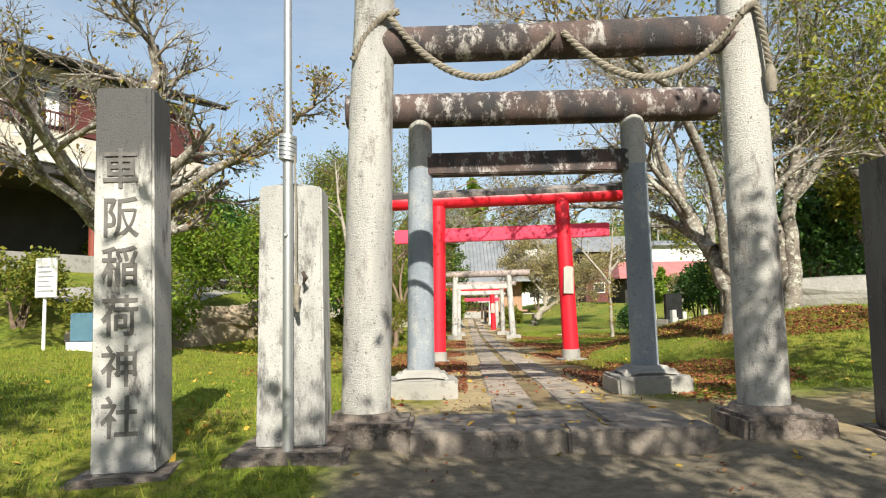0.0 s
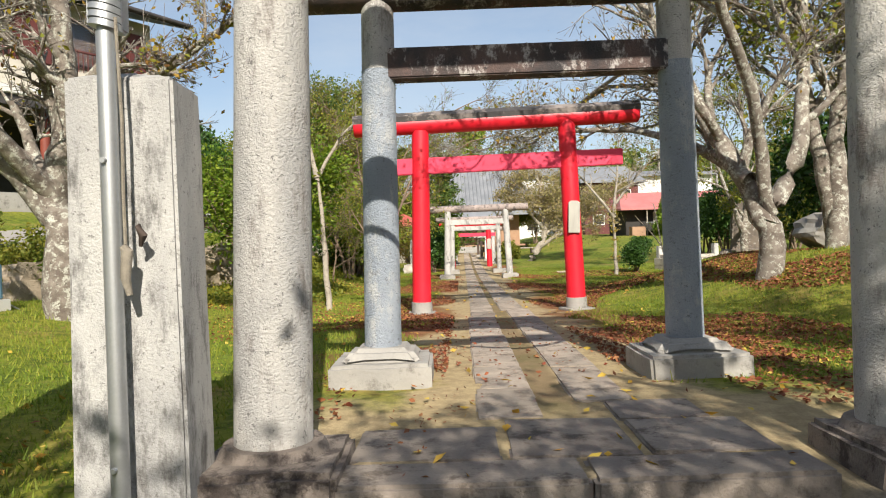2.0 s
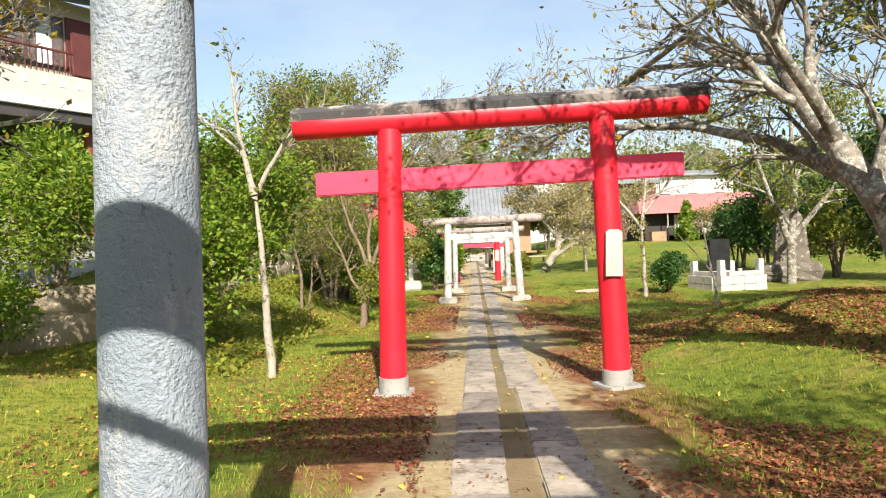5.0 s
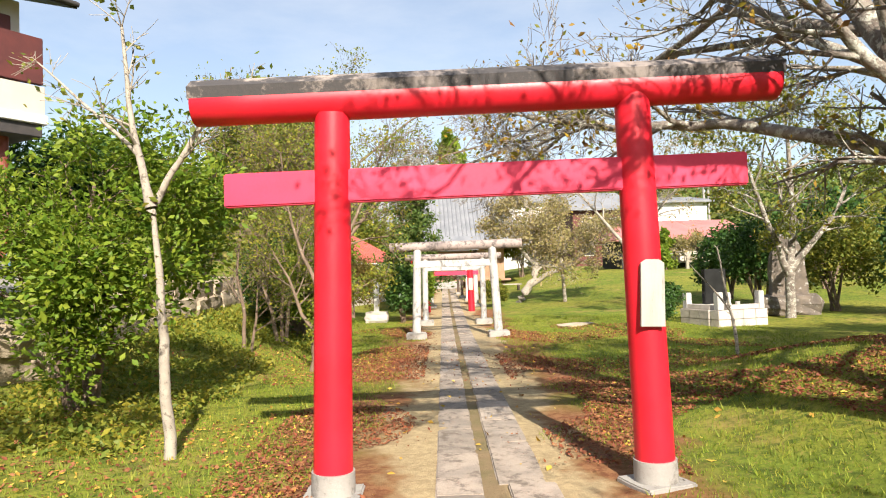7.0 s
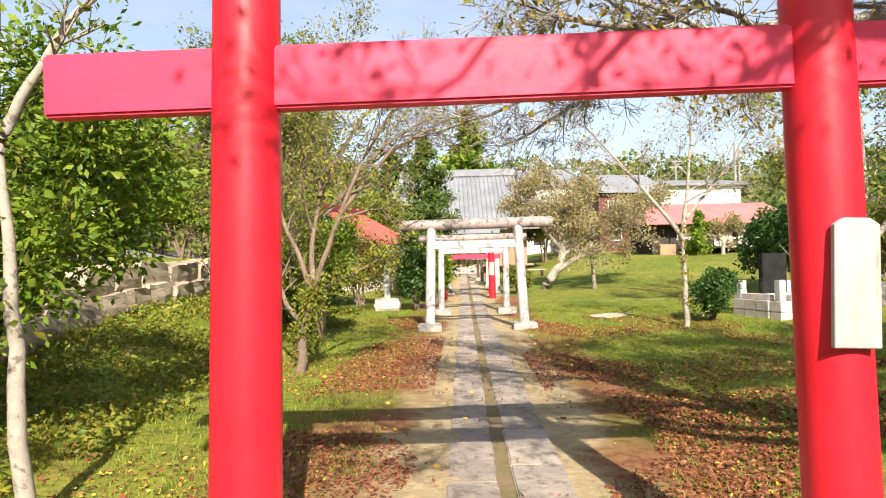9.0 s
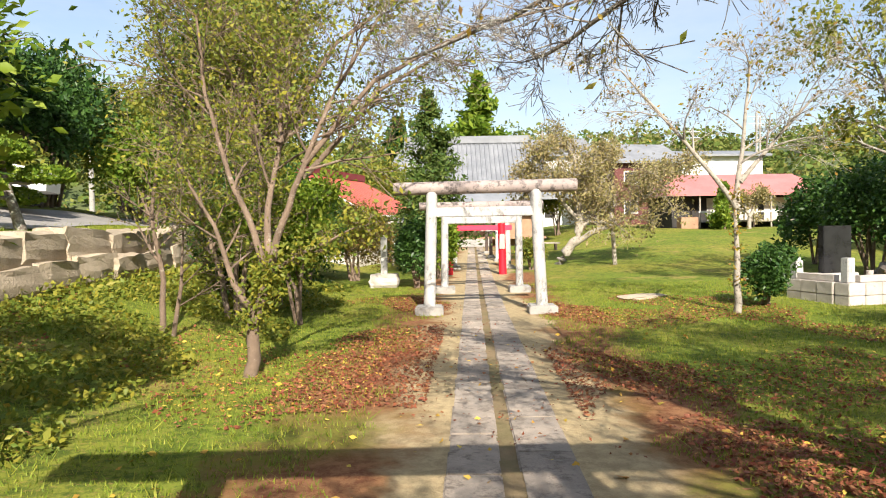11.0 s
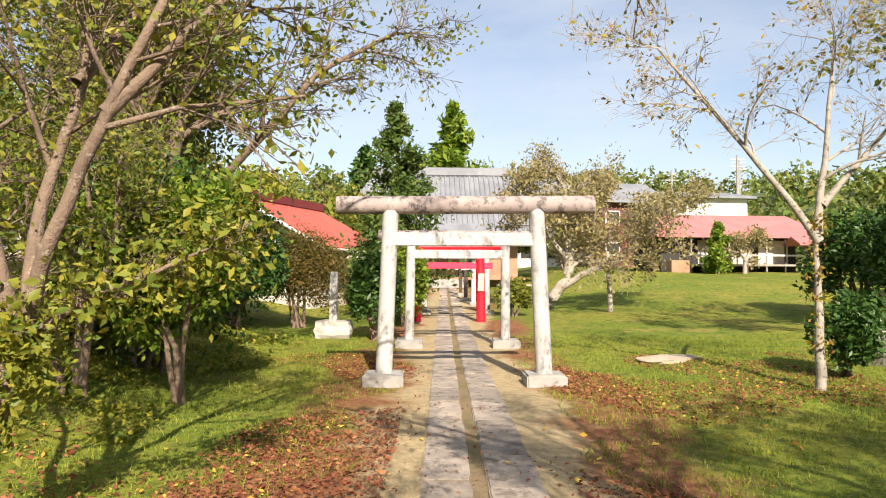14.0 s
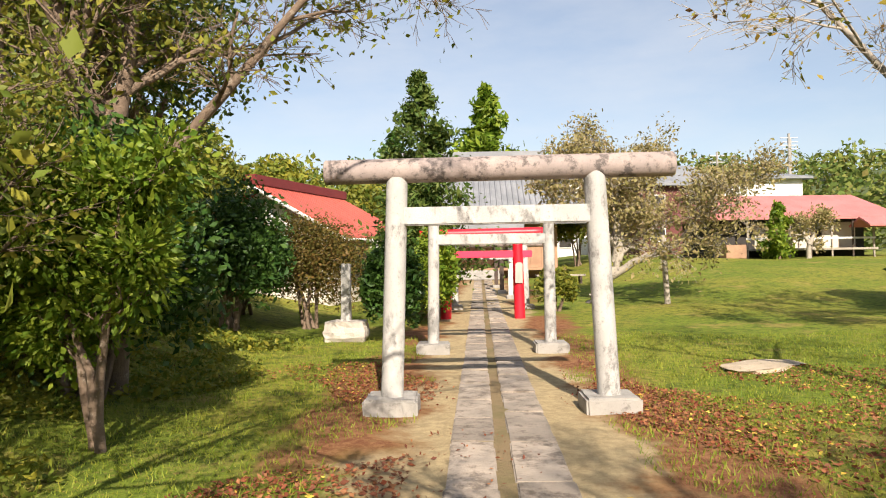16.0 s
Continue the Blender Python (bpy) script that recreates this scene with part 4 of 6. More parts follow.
# forked tree by the path, with thin crown
plant("garden_tree", "forked tree with thin yellow-green autumn crown", "tree", (-1.55, 20.85),
      [([(0, 0, 0), (0.07, 0, 0.5), (0.2, 0, 1.05), (0.28, 0, 1.3)], 0.095, 0.01),
       ([(0.26, 0, 1.22), (0.1, 0.05, 1.7), (-0.2, 0.1, 2.4), (-0.45, 0.1, 3.3), (-0.5, 0, 4.2)], 0.048, 1.1),
       ([(0.27, 0, 1.25), (0.45, -0.05, 1.8), (0.75, 0, 2.6), (1.1, 0.1, 3.4), (1.6, 0.1, 4.2)], 0.048, 1.1),
       ([(0.27, 0, 1.22), (0.2, 0.3, 2.0), (0.3, 0.6, 2.9), (0.25, 0.6, 3.9)], 0.05, 1.1),
       ([(0.28, 0, 1.25), (0.75, -0.1, 1.5), (1.25, 0.1, 1.75)], 0.026, 0.35),
       ([(0.1, 0, 0.75), (-0.2, 0.2, 1.1), (-0.45, 0.3, 1.8), (-0.9, 0.3, 2.6)], 0.045, 0.9),
       ([(0.7, 0, 2.5), (1.5, 0.3, 3.5), (2.7, 0.6, 4.2), (4.2, 0.8, 4.6)], 0.035, 1.0, 8),
       ([(0.3, 0.5, 2.8), (0.9, 1.2, 4.2), (2.0, 1.8, 5.2), (3.2, 2.2, 5.8)], 0.035, 1.0, 8)],
      M_BROWNBARK, L_YELLOW, 0.036, 5, 0.11, 3, 61, kids=(4, 5), keep=0.46)
plant("sapling", "thin yellow-leaved sapling near bank", "tree", (-3.3, 22.6),
      [([(0, 0, 0), (0.05, 0, 0.8), (-0.1, 0, 1.7), (0, 0.1, 2.8)], 0.05, 0.9), ([(0.1, 0, 0), (0.3, 0, 0.7), (0.35, 0, 1.5)], 0.04, 0.8)],
      M_BROWNBARK, L_OLIVE, 0.04, 2, 0.11, 3, 63, keep=0.6)
# dense green shrub close to the pale gate
plant("evergreen_shrub", "dense glossy green shrub on thin stems", "shrub", (-1.9, 25.1),
      [([(0, 0, 0), (0.02, 0, 0.6), (0.1, 0, 1.3), (0.2, 0, 2.1)], 0.05, 0.7), ([(0.06, 0, 0), (-0.05, 0, 0.7), (-0.4, 0.1, 1.4), (-0.6, 0, 2.1)], 0.045, 0.7),
       ([(0.0, 0.05, 0), (-0.2, 0.1, 0.8), (-0.7, 0.2, 1.3), (-1.0, 0.2, 1.8)], 0.04, 0.65)],
      M_BROWNBARK, L_GREEN, 0.052, 11, 0.13, 3, 71, kids=(3, 5))
bush("evergreen_shrub", "dense dark evergreen foliage beside stone gate", (-3.0, 26.8), (1.5, 1.2, 3.2), L_DEEP, 72, 0.065, 16000, lumps=26)
bush("evergreen_shrub", "dark evergreen shrub beneath tall tree", (-3.5, 33.0), (1.4, 1.2, 2.9), L_DEEP, 74, 0.07, 10000, lumps=20)
# tall trees beyond
plant("tall_tree", "tall brown-trunked tree with leaning limb", "tree", (-3.1, 27.3),
      [([(0, 0, 0), (-0.1, 0, 1.6), (-0.25, 0, 2.9), (-0.3, -0.1, 4.0), (-0.5, 0, 6.2)], 0.17, 1.8), ([(0.2, 0, 0), (0.2, 0.1, 1.6), (0.25, 0, 3.0), (0.5, 0, 4.5), (0.7, 0.2, 6.4)], 0.15, 1.7),
       ([(-0.25, 0, 2.6), (-0.15, -0.2, 3.6), (0.0, -0.2, 5.4)], 0.1, 1.5),
       ([(0.2, 0, 1.2), (0.75, 0, 2.55), (1.65, -0.1, 3.5), (2.45, 0, 4.5), (3.6, 0.3, 5.2)], 0.085, 1.1, 5), ([(-0.2, 0, 2.0), (-1.0, 0, 3.4), (-1.6, 0.4, 5.0)], 0.11, 1.8)],
      M_BROWNBARK, L_OLIVE, 0.055, 3, 0.15, 4, 81, keep=0.6)
bush("evergreen_tree", "dark broadleaf evergreen behind tall trunks", (-4.3, 30.2), (2.3, 1.7, 7.6), L_PINE, 82, 0.075, 24000, "tree", 40, lift=1.6)
bush("hedge", "rusty brown-green clipped hedge beside hut", (-2.35, 35.0), (1.6, 1.2, 2.6), L_RUST, 91, 0.045, 17000, "hedge", 34)
bush("hedge", "rusty brown-green clipped hedge beside hut", (-4.1, 35.6), (1.3, 1.2, 2.4), L_RUST, 90, 0.045, 14000, "hedge", 30)
bush("evergreen_shrub", "dark glossy evergreen shrub behind gate pillar", (-0.15, 32.6), (0.65, 0.7, 2.1), L_DEEP, 92, 0.07, 5200)
bush("evergreen_shrub", "dark glossy evergreen shrub beside path", (0.48, 35.6), (0.6, 0.8, 2.5), L_GREEN, 93, 0.065, 5000)
conifer("conifer", "dark dense evergreen conifer behind hut", (0.1, 38.6), 6.8, 2.1, L_PINE, 94, 0.085, 17000)
conifer("conifer", "bright green pointed conifer beyond hall", (3.4, 74.0), 14.5, 4.6, L_GREEN, 95, 0.36, 9000)
conifer("conifer", "dark green pointed conifer far behind hut", (-3.2, 66.0), 9.5, 2.5, L_DEEP, 96, 0.35, 5000)
# leaning cherry with wooden prop
plant("cherry_tree", "leaning pale-barked cherry propped by a post", "tree", (5.1, 41.4),
      [([(0, 0, 0), (0.45, -0.1, 0.5), (0.95, -0.2, 1.1), (1.05, -0.2, 2.0), (0.95, -0.2, 3.2), (0.9, -0.1, 4.4)], 0.24, 1.9),
       ([(0.85, -0.2, 0.95), (1.6, -0.6, 1.4), (2.4, -1.1, 1.75), (3.3, -1.2, 2.5), (4.0, -1.0, 3.4)], 0.13, 1.7), ([(1.0, -0.2, 1.4), (1.6, 0.1, 2.6), (2.4, 0.2, 3.8)], 0.11, 1.7),
       ([(1.0, -0.2, 1.8), (0.2, -0.3, 2.8), (-0.5, -0.3, 3.7)], 0.1, 1.5)],
      M_PALEBARK, L_BROWN, 0.075, 3, 0.16, 4, 101, keep=0.65, lift=0.15)
prop = thing("tree_prop", "pale wooden post propping cherry limb", "post", pose(7.3, 40.0, gzf(7.3, 40) - 0.05))
part("post", bar((0, 0, 0), (-0.12, 0, 2.1), 0.09, 0.08, M_PALEBARK, 12, 4), prop)
plant("young_tree", "slim young tree with thin high crown", "tree", (6.4, 26.3),
      [([(0, 0, 0), (0, 0, 1.0), (-0.03, 0, 2.3)], 0.085, 0.02), ([(-0.03, 0, 2.2), (0.1, 0, 3.2), (0.25, 0, 4.8)], 0.06, 1.4), ([(0, 0, 2.1), (-0.6, 0, 2.9), (-1.4, 0.1, 3.9), (-2.2, 0.1, 4.8)], 0.055, 1.2), ([(0.05, 0, 2.6), (0.7, -0.1, 3.4), (1.5, -0.2, 4.3)], 0.05, 1.2)],
      M_PALEBARK, L_CHERRY, 0.045, 1, 0.08, 4, 111, keep=0.22, gnarl=0.3)
plant("young_tree", "bare thin leaning sapling on lawn", "tree", (5.9, 19.2),
      [([(0, 0, 0), (-0.05, 0, 0.5), (-0.15, 0, 1.0), (-0.3, 0, 1.9)], 0.035, 0.1), ([(-0.13, 0, 0.85), (-0.4, 0, 1.2), (-0.75, 0, 1.6)], 0.02, 0.08)], M_PALEBARK, L_OLIVE, 0.04, 0, 0.05, 1, 113)
bush("shrub", "dark green rounded shrub on lawn", (7.5, 27.3), (0.75, 0.7, 1.4), L_DEEP, 121, 0.055, 4600)
for i, (x, y, sx, sz, lf) in enumerate([(13.4, 33.5, 1.6, 3.6, L_DEEP), (15.2, 31.5, 1.8, 3.6, L_OLIVE), (13.8, 37.0, 1.5, 3.2, L_DEEP), (16.5, 27.5, 2.0, 4.0, L_DEEP), (9.4, 17.6, 1.6, 3.8, L_DEEP), (13.2, 21.0, 1.8, 4.2, L_DEEP)]):
    bush("evergreen_tree", "dense dark evergreen behind stone monument", (x, y), (sx, sx, sz), lf, 130 + i, 0.09, 7000, "tree", 20)
plant("garden_tree", "wide thin-leaved tree beside monument", "tree", (12.4, 29.4),
      [([(0, 0, 0), (0, 0, 1.6), (0.2, 0, 3.4), (0.1, 0, 6.2)], 0.17, 2.2), ([(0, 0, 1.4), (-0.8, -0.2, 3.2), (-1.6, -0.3, 5.4)], 0.12, 2.1), ([(0, 0, 1.6), (1.2, -0.4, 3.2), (2.0, -0.6, 4.9)], 0.11, 1.8)],
      M_BARK, L_OLIVE, 0.08, 2, 0.13, 4, 141, keep=0.7)
plant("roadside_tree", "leafy tree on mound behind tarpaulin", "tree", (11.0, 17.0),
      [([(0, 0, 0), (0, 0, 1.0), (0.2, 0, 2.6), (0.1, 0, 4.4)], 0.14, 1.7), ([(0, 0, 0.8), (-0.7, -0.2, 2.0), (-1.1, -0.3, 3.4)], 0.1, 1.6)], M_BROWNBARK, L_YELLOW, 0.09, 2, 0.16, 4, 143)
# trees behind the start, whose shade dapples the court
plant("cherry_tree", "large thin-leaved cherry shading the entrance court", "tree", (4.0, -2.4),
      [([(0, 0, 0), (0, 0, 1.5), (-0.3, 0.3, 3.0), (-0.8, 0.8, 4.6)], 0.24, 2.1), ([(0, 0, 1.4), (0.9, 0.4, 2.8), (1.6, 0.9, 4.2)], 0.17, 2.0), ([(0, 0, 1.6), (-1.2, 0.0, 3.0), (-2.6, 0.4, 4.4)], 0.17, 2.0)],
      M_BARK, L_OLIVE, 0.085, 2, 0.2, 4, 151, keep=0.65)
plant("cherry_tree", "large thin-leaved cherry shading the entrance court", "tree", (-3.6, -2.6),
      [([(0, 0, 0), (0, 0, 1.5), (0.3, 0.3, 3.0), (0.6, 0.8, 4.8)], 0.22, 2.0), ([(0, 0, 1.4), (-0.9, 0.4, 2.8), (-1.6, 0.9, 4.2)], 0.16, 1.9), ([(0, 0, 1.6), (1.2, 0.0, 3.0), (2.4, 0.4, 4.0)], 0.15, 1.9)],
      M_BARK, L_OLIVE, 0.09, 2, 0.2, 4, 153, keep=0.4)
plant("cherry_tree", "spreading cherry beside the court shading the path", "tree", (6.4, 2.2),
      [([(0, 0, 0), (0, 0, 1.5), (-0.4, 0.3, 3.0), (-1.0, 0.8, 4.8)], 0.2, 1.6), ([(0, 0, 1.4), (0.9, 0.4, 2.8), (1.6, 0.9, 4.6)], 0.15, 1.6), ([(0, 0, 1.6), (-1.0, 0.6, 3.2), (-2.2, 1.2, 4.6)], 0.14, 1.5)],
      M_BARK, L_OLIVE, 0.075, 2, 0.18, 4, 159, keep=0.4, lift=0.3)
plant("cherry_tree", "spreading cherry on mound shading the lawn", "tree", (9.6, 13.2),
      [([(0, 0, 0), (0, 0, 1.4), (-0.3, 0.3, 3.0), (-1.2, 0.6, 5.2)], 0.2, 2.1), ([(0, 0, 1.3), (0.9, 0.4, 2.8), (1.6, 0.9, 4.6)], 0.15, 2.0), ([(0, 0, 1.6), (-1.2, 0.9, 3.2), (-2.2, 2.0, 4.8)], 0.15, 2.0)],
      M_BARK, L_OLIVE, 0.08, 2, 0.18, 4, 157, keep=0.45, lift=0.3)


# ---------------------------------------------------------------- retaining wall stones, kerb, path
def lump(w, d, h, mat, seed, n=2, rough=0.08):
    """A rounded uneven stone standing on z = 0."""
    bm = bmesh.new()
    bmesh.ops.create_cube(bm, size=1)
    bmesh.ops.subdivide_edges(bm, edges=bm.edges[:], cuts=n, use_grid_fill=True)
    for v in bm.verts:
        c = v.co.copy()
        s = c.normalized() * 0.62
        c = c.lerp(s, 0.35)
        c += noise.noise_vector(c * 3 + Vector((seed, seed * 2, 0))) * rough
        v.co = Vector((c.x * w, c.y * d, (c.z + 0.5) * h))
    return finish(bm, mat)


retaining = thing("wall_bank", "low retaining wall of rough pale rocks", "retaining wall", kind="structure")
rng = random.Random(5)
rocks = [lump(1.45, 0.6, 0.52, M_ROCK, s, 3, 0.1) for s in range(6)]
for row in range(2):
    y = 15.0 + 0.3 * row
    while y < 34:
        x = float(np.interp(y, WALL_Y, WALL_X))
        x2 = float(np.interp(y + 0.3, WALL_Y, WALL_X))
        ang = math.degrees(math.atan2(0.3, x2 - x))
        sc = rng.uniform(0.85, 1.15)
        z = gzf(x + 0.35, y) - 0.1 + row * 0.4
        o = part("stone", rocks[rng.randrange(6)], retaining, m=pose(x + 0.12 - 0.12 * row, y, z, rng.uniform(-8, 8), rng.uniform(-4, 4), ang + rng.uniform(-6, 6)))
        o.scale = (sc, 1, rng.uniform(0.9, 1.1))
        y += 1.12 * sc * max(0.35, abs(math.sin(math.radians(ang))))

kerb = thing("kerb", "worn stone kerb step before the gates", "kerb", kind="structure")
kx = -0.28
for i, w in enumerate((1.12, 1.05)):
    part("kerb_stone", box(w - 0.012, 0.32, 0.3, M_KERB, 0.02, (kx + w / 2, 4.98 - 0.01 * i, 0.375 + 0.005 * i), 0.008, 1, 4, i + 3), kerb)
    kx += w
paving = thing("pavement", "worn stone slabs of the shrine path", "path", kind="structure")
rng = random.Random(8)


def slab(x0, x1, y0, y1, seed, mat=M_SLAB):
    cx, cy = (x0 + x1) / 2, (y0 + y1) / 2
    me = box(x1 - x0 - 0.02, y1 - y0 - 0.02, 0.1, mat, 0.012, (0, 0, -0.085), 0.006, 1, 2, seed)
    part("slab", me, paving, m=pose(cx, cy, gzf(cx, cy) + rng.uniform(-0.004, 0.008), rng.uniform(-0.4, 0.4), rng.uniform(-0.5, 0.5), -1.66 + rng.uniform(-0.5, 0.5)))


# crosswise slabs behind the kerb
for (x0, x1, y0, y1) in ((-0.26, 0.5, 5.16, 5.75), (0.52, 1.18, 5.16, 5.9), (1.2, 1.84, 5.16, 5.8), (1.2, 1.75, 5.82, 6.3)):
    slab(x0, x1, y0, y1, x0 * 7 + 2, M_KERB)
y = 5.92
k = 0
while y < 57:
    ln = rng.uniform(0.85, 1.25)
    m = path_mid(y + ln / 2)
    wide = 0.5 if y < 12 else 0.45
    slab(m - wide, m - wide + (0.42 if y < 12 else 0.4), y, y + ln, k)
    y += ln
    k += 1
y = 6.3
while y < 57:
    ln = rng.uniform(0.9, 1.4)
    m = path_mid(y + ln / 2)
    slab(m + (0.13 if y < 12 else 0.05), m + (0.54 if y < 12 else 0.48), y, y + ln, k)
    y += ln
    k += 1

# ---------------------------------------------------------------- memorial altar and monument
altar = thing("memorial_altar", "pale stone plinth with posts and black slab", "memorial", pose(9.0, 27.1, gzf(9.6, 28) - 0.05, 0, 0, 16))
for i in range(2):
    for j in range(4):
        part("plinth_block", box(0.52, 0.45, 0.3, M_PALEROCK, 0.012, (0.27 + 0.53 * j, 0.2, 0.31 * i), 0.006, 1, 1, i * 4 + j), altar)
    for j in range(3):
        part("plinth_block", box(0.45, 0.52, 0.3, M_PALEROCK, 0.012, (0.2, 0.72 + 0.53 * j, 0.31 * i), 0.006, 1, 1, i * 9 + j), altar)
part("plinth_fill", box(1.7, 1.7, 0.56, M_PALEROCK, 0.01, (1.28, 1.28, 0)), altar)
part("rail", box(1.5, 0.2, 0.16, M_PALEROCK, 0.01, (1.25, 0.2, 0.62)), altar)
part("rail", box(0.2, 1.5, 0.16, M_PALEROCK, 0.01, (0.2, 1.3, 0.62)), altar)
for x, y2, h in ((0.2, 0.2, 0.6), (1.98, 0.2, 0.6), (0.2, 1.9, 0.55), (1.98, 1.9, 0.5)):
    part("post", box(0.24, 0.24, h, M_WHITESTONE, 0.015, (x, y2, 0.62), 0, 0.96), altar, "square pale corner post")
part("stone_slab", box(0.95, 0.2, 1.25, M_BLACKSTONE, 0.015, (1.1, 1.5, 0.75)), altar, "polished black upright slab")
part("slab_base", box(1.15, 0.5, 0.2, M_PALEROCK, 0.015, (1.1, 1.5, 0.56)), altar)
for x in (0.75, 1.5):
    part("vase", bar((x, 0.75, 0.56), (x, 0.75, 0.85), 0.07, 0.09, M_PALEROCK, 12, 3), altar)

altar.scale = (0.82, 0.82, 0.86)
mon = thing("stone_monument", "tall rough standing stone on boulder base", "monument", pose(12.95, 30.6, gzf(12.95, 30.6) - 0.05, 0, 0, -20))
bm = bmesh.new()
bmesh.ops.create_cube(bm, size=1)
bmesh.ops.subdivide_edges(bm, edges=bm.edges[:], cuts=6, use_grid_fill=True)
for v in bm.verts:
    k = v.co.z + 0.5
    w = 1.15 * (1 - 0.18 * k - 0.55 * max(0, k - 0.72) / 0.28 * 0.9)
    c = v.co + noise.noise_vector(v.co * 3.1) * 0.09
    v.co = Vector((c.x * w, c.y * 0.45, k * 2.3 + noise.noise(v.co * 4) * 0.08))
M_MONU = surface("blotched_monument_stone", (0.22, 0.18, 0.145), (0.13, 0.11, 0.095), (0.5, 0.48, 0.45), 0.9, 30, 2.5, (0.56, 0.62), 0.8, 0.03)
part("standing_stone", finish(bm, M_MONU), mon, m=pose(0, 0, 0.42))
part("boulder_base", lump(1.9, 1.2, 0.72, M_MONU, 9, 4, 0.1), mon)

post = thing("stone_marker", "slim square stone marker on pale boulder", "marker post", pose(-1.14, 33.0, gzf(-1.14, 33) - 0.02))
part("shaft", box(0.19, 0.19, 1.22, M_WHITESTONE, 0.015, (0.0, 0, 0.33), 0.004, 0.92, 3), post)
part("boulder", lump(0.82, 0.6, 0.42, M_PALEROCK, 4, 3, 0.1), post, "rounded pale base boulder")
flatstone = thing("flat_stone", "flat pale stone lying in lawn", "stone", pose(5.4, 29.3, gzf(5.4, 29.3) - 0.05, 0, 0, 30), lump(1.1, 0.6, 0.11, M_ROCK, 6, 4, 0.16))

# ---------------------------------------------------------------- signs by the entrance
sx, sy = -6.25, 10.7
sz = gzf(sx, sy)
sign = thing("notice_sign", "white notice board on white metal post", "sign", pose(sx, sy, sz, 0, 0, -14))
part("post", bar((0, 0, -0.05), (0, 0, 1.3), 0.028, 0.028, M_WHITE, 12, 2), sign)
part("board", box(0.4, 0.03, 0.62, M_WHITE, 0.006, (0.06, -0.045, 0.83)), sign)
for i in range(6):
    part("text_line", box(0.3 - 0.04 * (i % 3), 0.003, 0.022, M_BLACKINK, 0, (0.06 - 0.02 * (i % 3), -0.0625, 0.92 + 0.075 * i)), sign, "grey printed line")
bx = thing("blue_board", "blue enamel board on pale low stand", "sign", pose(-5.75, 10.9, gzf(-5.75, 10.9) - 0.02, 0, 0, -10))
part("board", box(0.42, 0.05, 0.45, M_BLUE, 0.01, (0, 0, 0.17)), bx)
part("stand", box(0.46, 0.22, 0.16, M_WHITE, 0.01, (0, 0.02, 0)), bx)
part("brace", bar((0.16, 0.03, 0.15), (0.2, 0.3, 0), 0.012, 0.012, M_STEEL, 8, 1), bx)
tarp = thing("tarpaulin", "grey tarpaulin spread over a low heap", "tarpaulin", pose(9.4, 14.6, gzf(9.4, 14.6) - 0.08, 0, 0, -25), lump(4.2, 2.0, 0.75, M_TARP, 12, 7, 0.09))

# ---------------------------------------------------------------- house on posts above the bank
hx, hy = -9.55, 25.4
HB = gzf(hx - 2, hy - 4)
house = thing("house", "two-storey house raised on dark red posts", "house", pose(hx, hy, 0.05, 0, 0, -32))
W, LEN = 8.0, 14.0


def hb(name, x0, x1, y0, y1, z0, z1, mat, label="", parent=None, bevel=0.015):
    return part(name, box(x1 - x0, y1 - y0, z1 - z0, mat, bevel, ((x0 + x1) / 2, (y0 + y1) / 2, z0)), parent or house, label)


# slab coloured near-black, so the shade under the floor is in its colour
hb("floor_slab", -W, 0.35, -LEN, 0.35, 6.0, 6.32, M_DARKROOF, "raised floor slab coloured dark for underside shade")
hb("band", -W, 0.45, -LEN, 0.45, 6.32, 6.56, M_WHITE, "white fascia band")
hb("upper_wall", -W, 0.0, -LEN, 0.0, 6.56, 9.5, M_PLASTER, "cream plaster upper wall")
hb("balcony_parapet", 0.0, 0.4, -LEN, 0.4, 6.56, 7.3, M_PLASTER, "cream plaster parapet")
for i in range(26):
    hb("vent_slat", 0.4, 0.415, -0.8 - 0.5 * i - 0.16, -0.8 - 0.5 * i, 6.95, 7.12, M_WHITE, bevel=0)
for i in range(4):
    y1 = -0.1 - 3.5 * i
    hb("rail_panel", 0.28, 0.42, y1 - 0.95, y1 + (0.45 if i == 0 else 0), 7.34, 8.55, M_MAROON, "maroon slatted balcony panel")
    hb("rail_top", 0.36, 0.42, y1 - 3.4, y1 - 0.95, 7.9, 7.97, M_MAROON)
    for s in range(16):
        hb("rail_bar", 0.38, 0.4, y1 - 1.05 - 0.15 * s, y1 - 1.02 - 0.15 * s, 7.3, 7.9, M_MAROON, bevel=0)
    win = hb("window", -0.02, 0.05, y1 - 3.1, y1 - 1.0, 7.5, 9.0, M_DARKWOOD, "dark framed sliding window")
    for s in range(2):
        p = hb("pane", 0.055, 0.065, y1 - 3.0 + 1.0 * s, y1 - 2.08 + 1.0 * s, 7.58, 8.92, M_GLASS, "", win, 0)
        p.visible_shadow = False
    hb("curtain", 0.048, 0.053, y1 - 1.75, y1 - 1.35, 7.6, 8.9, M_WHITE, "", win, 0)
    hb("wall_panel", 0.0, 0.06, y1 - 0.95, y1 - 0.15, 7.5, 9.05, M_MAROON, "maroon wall cladding")
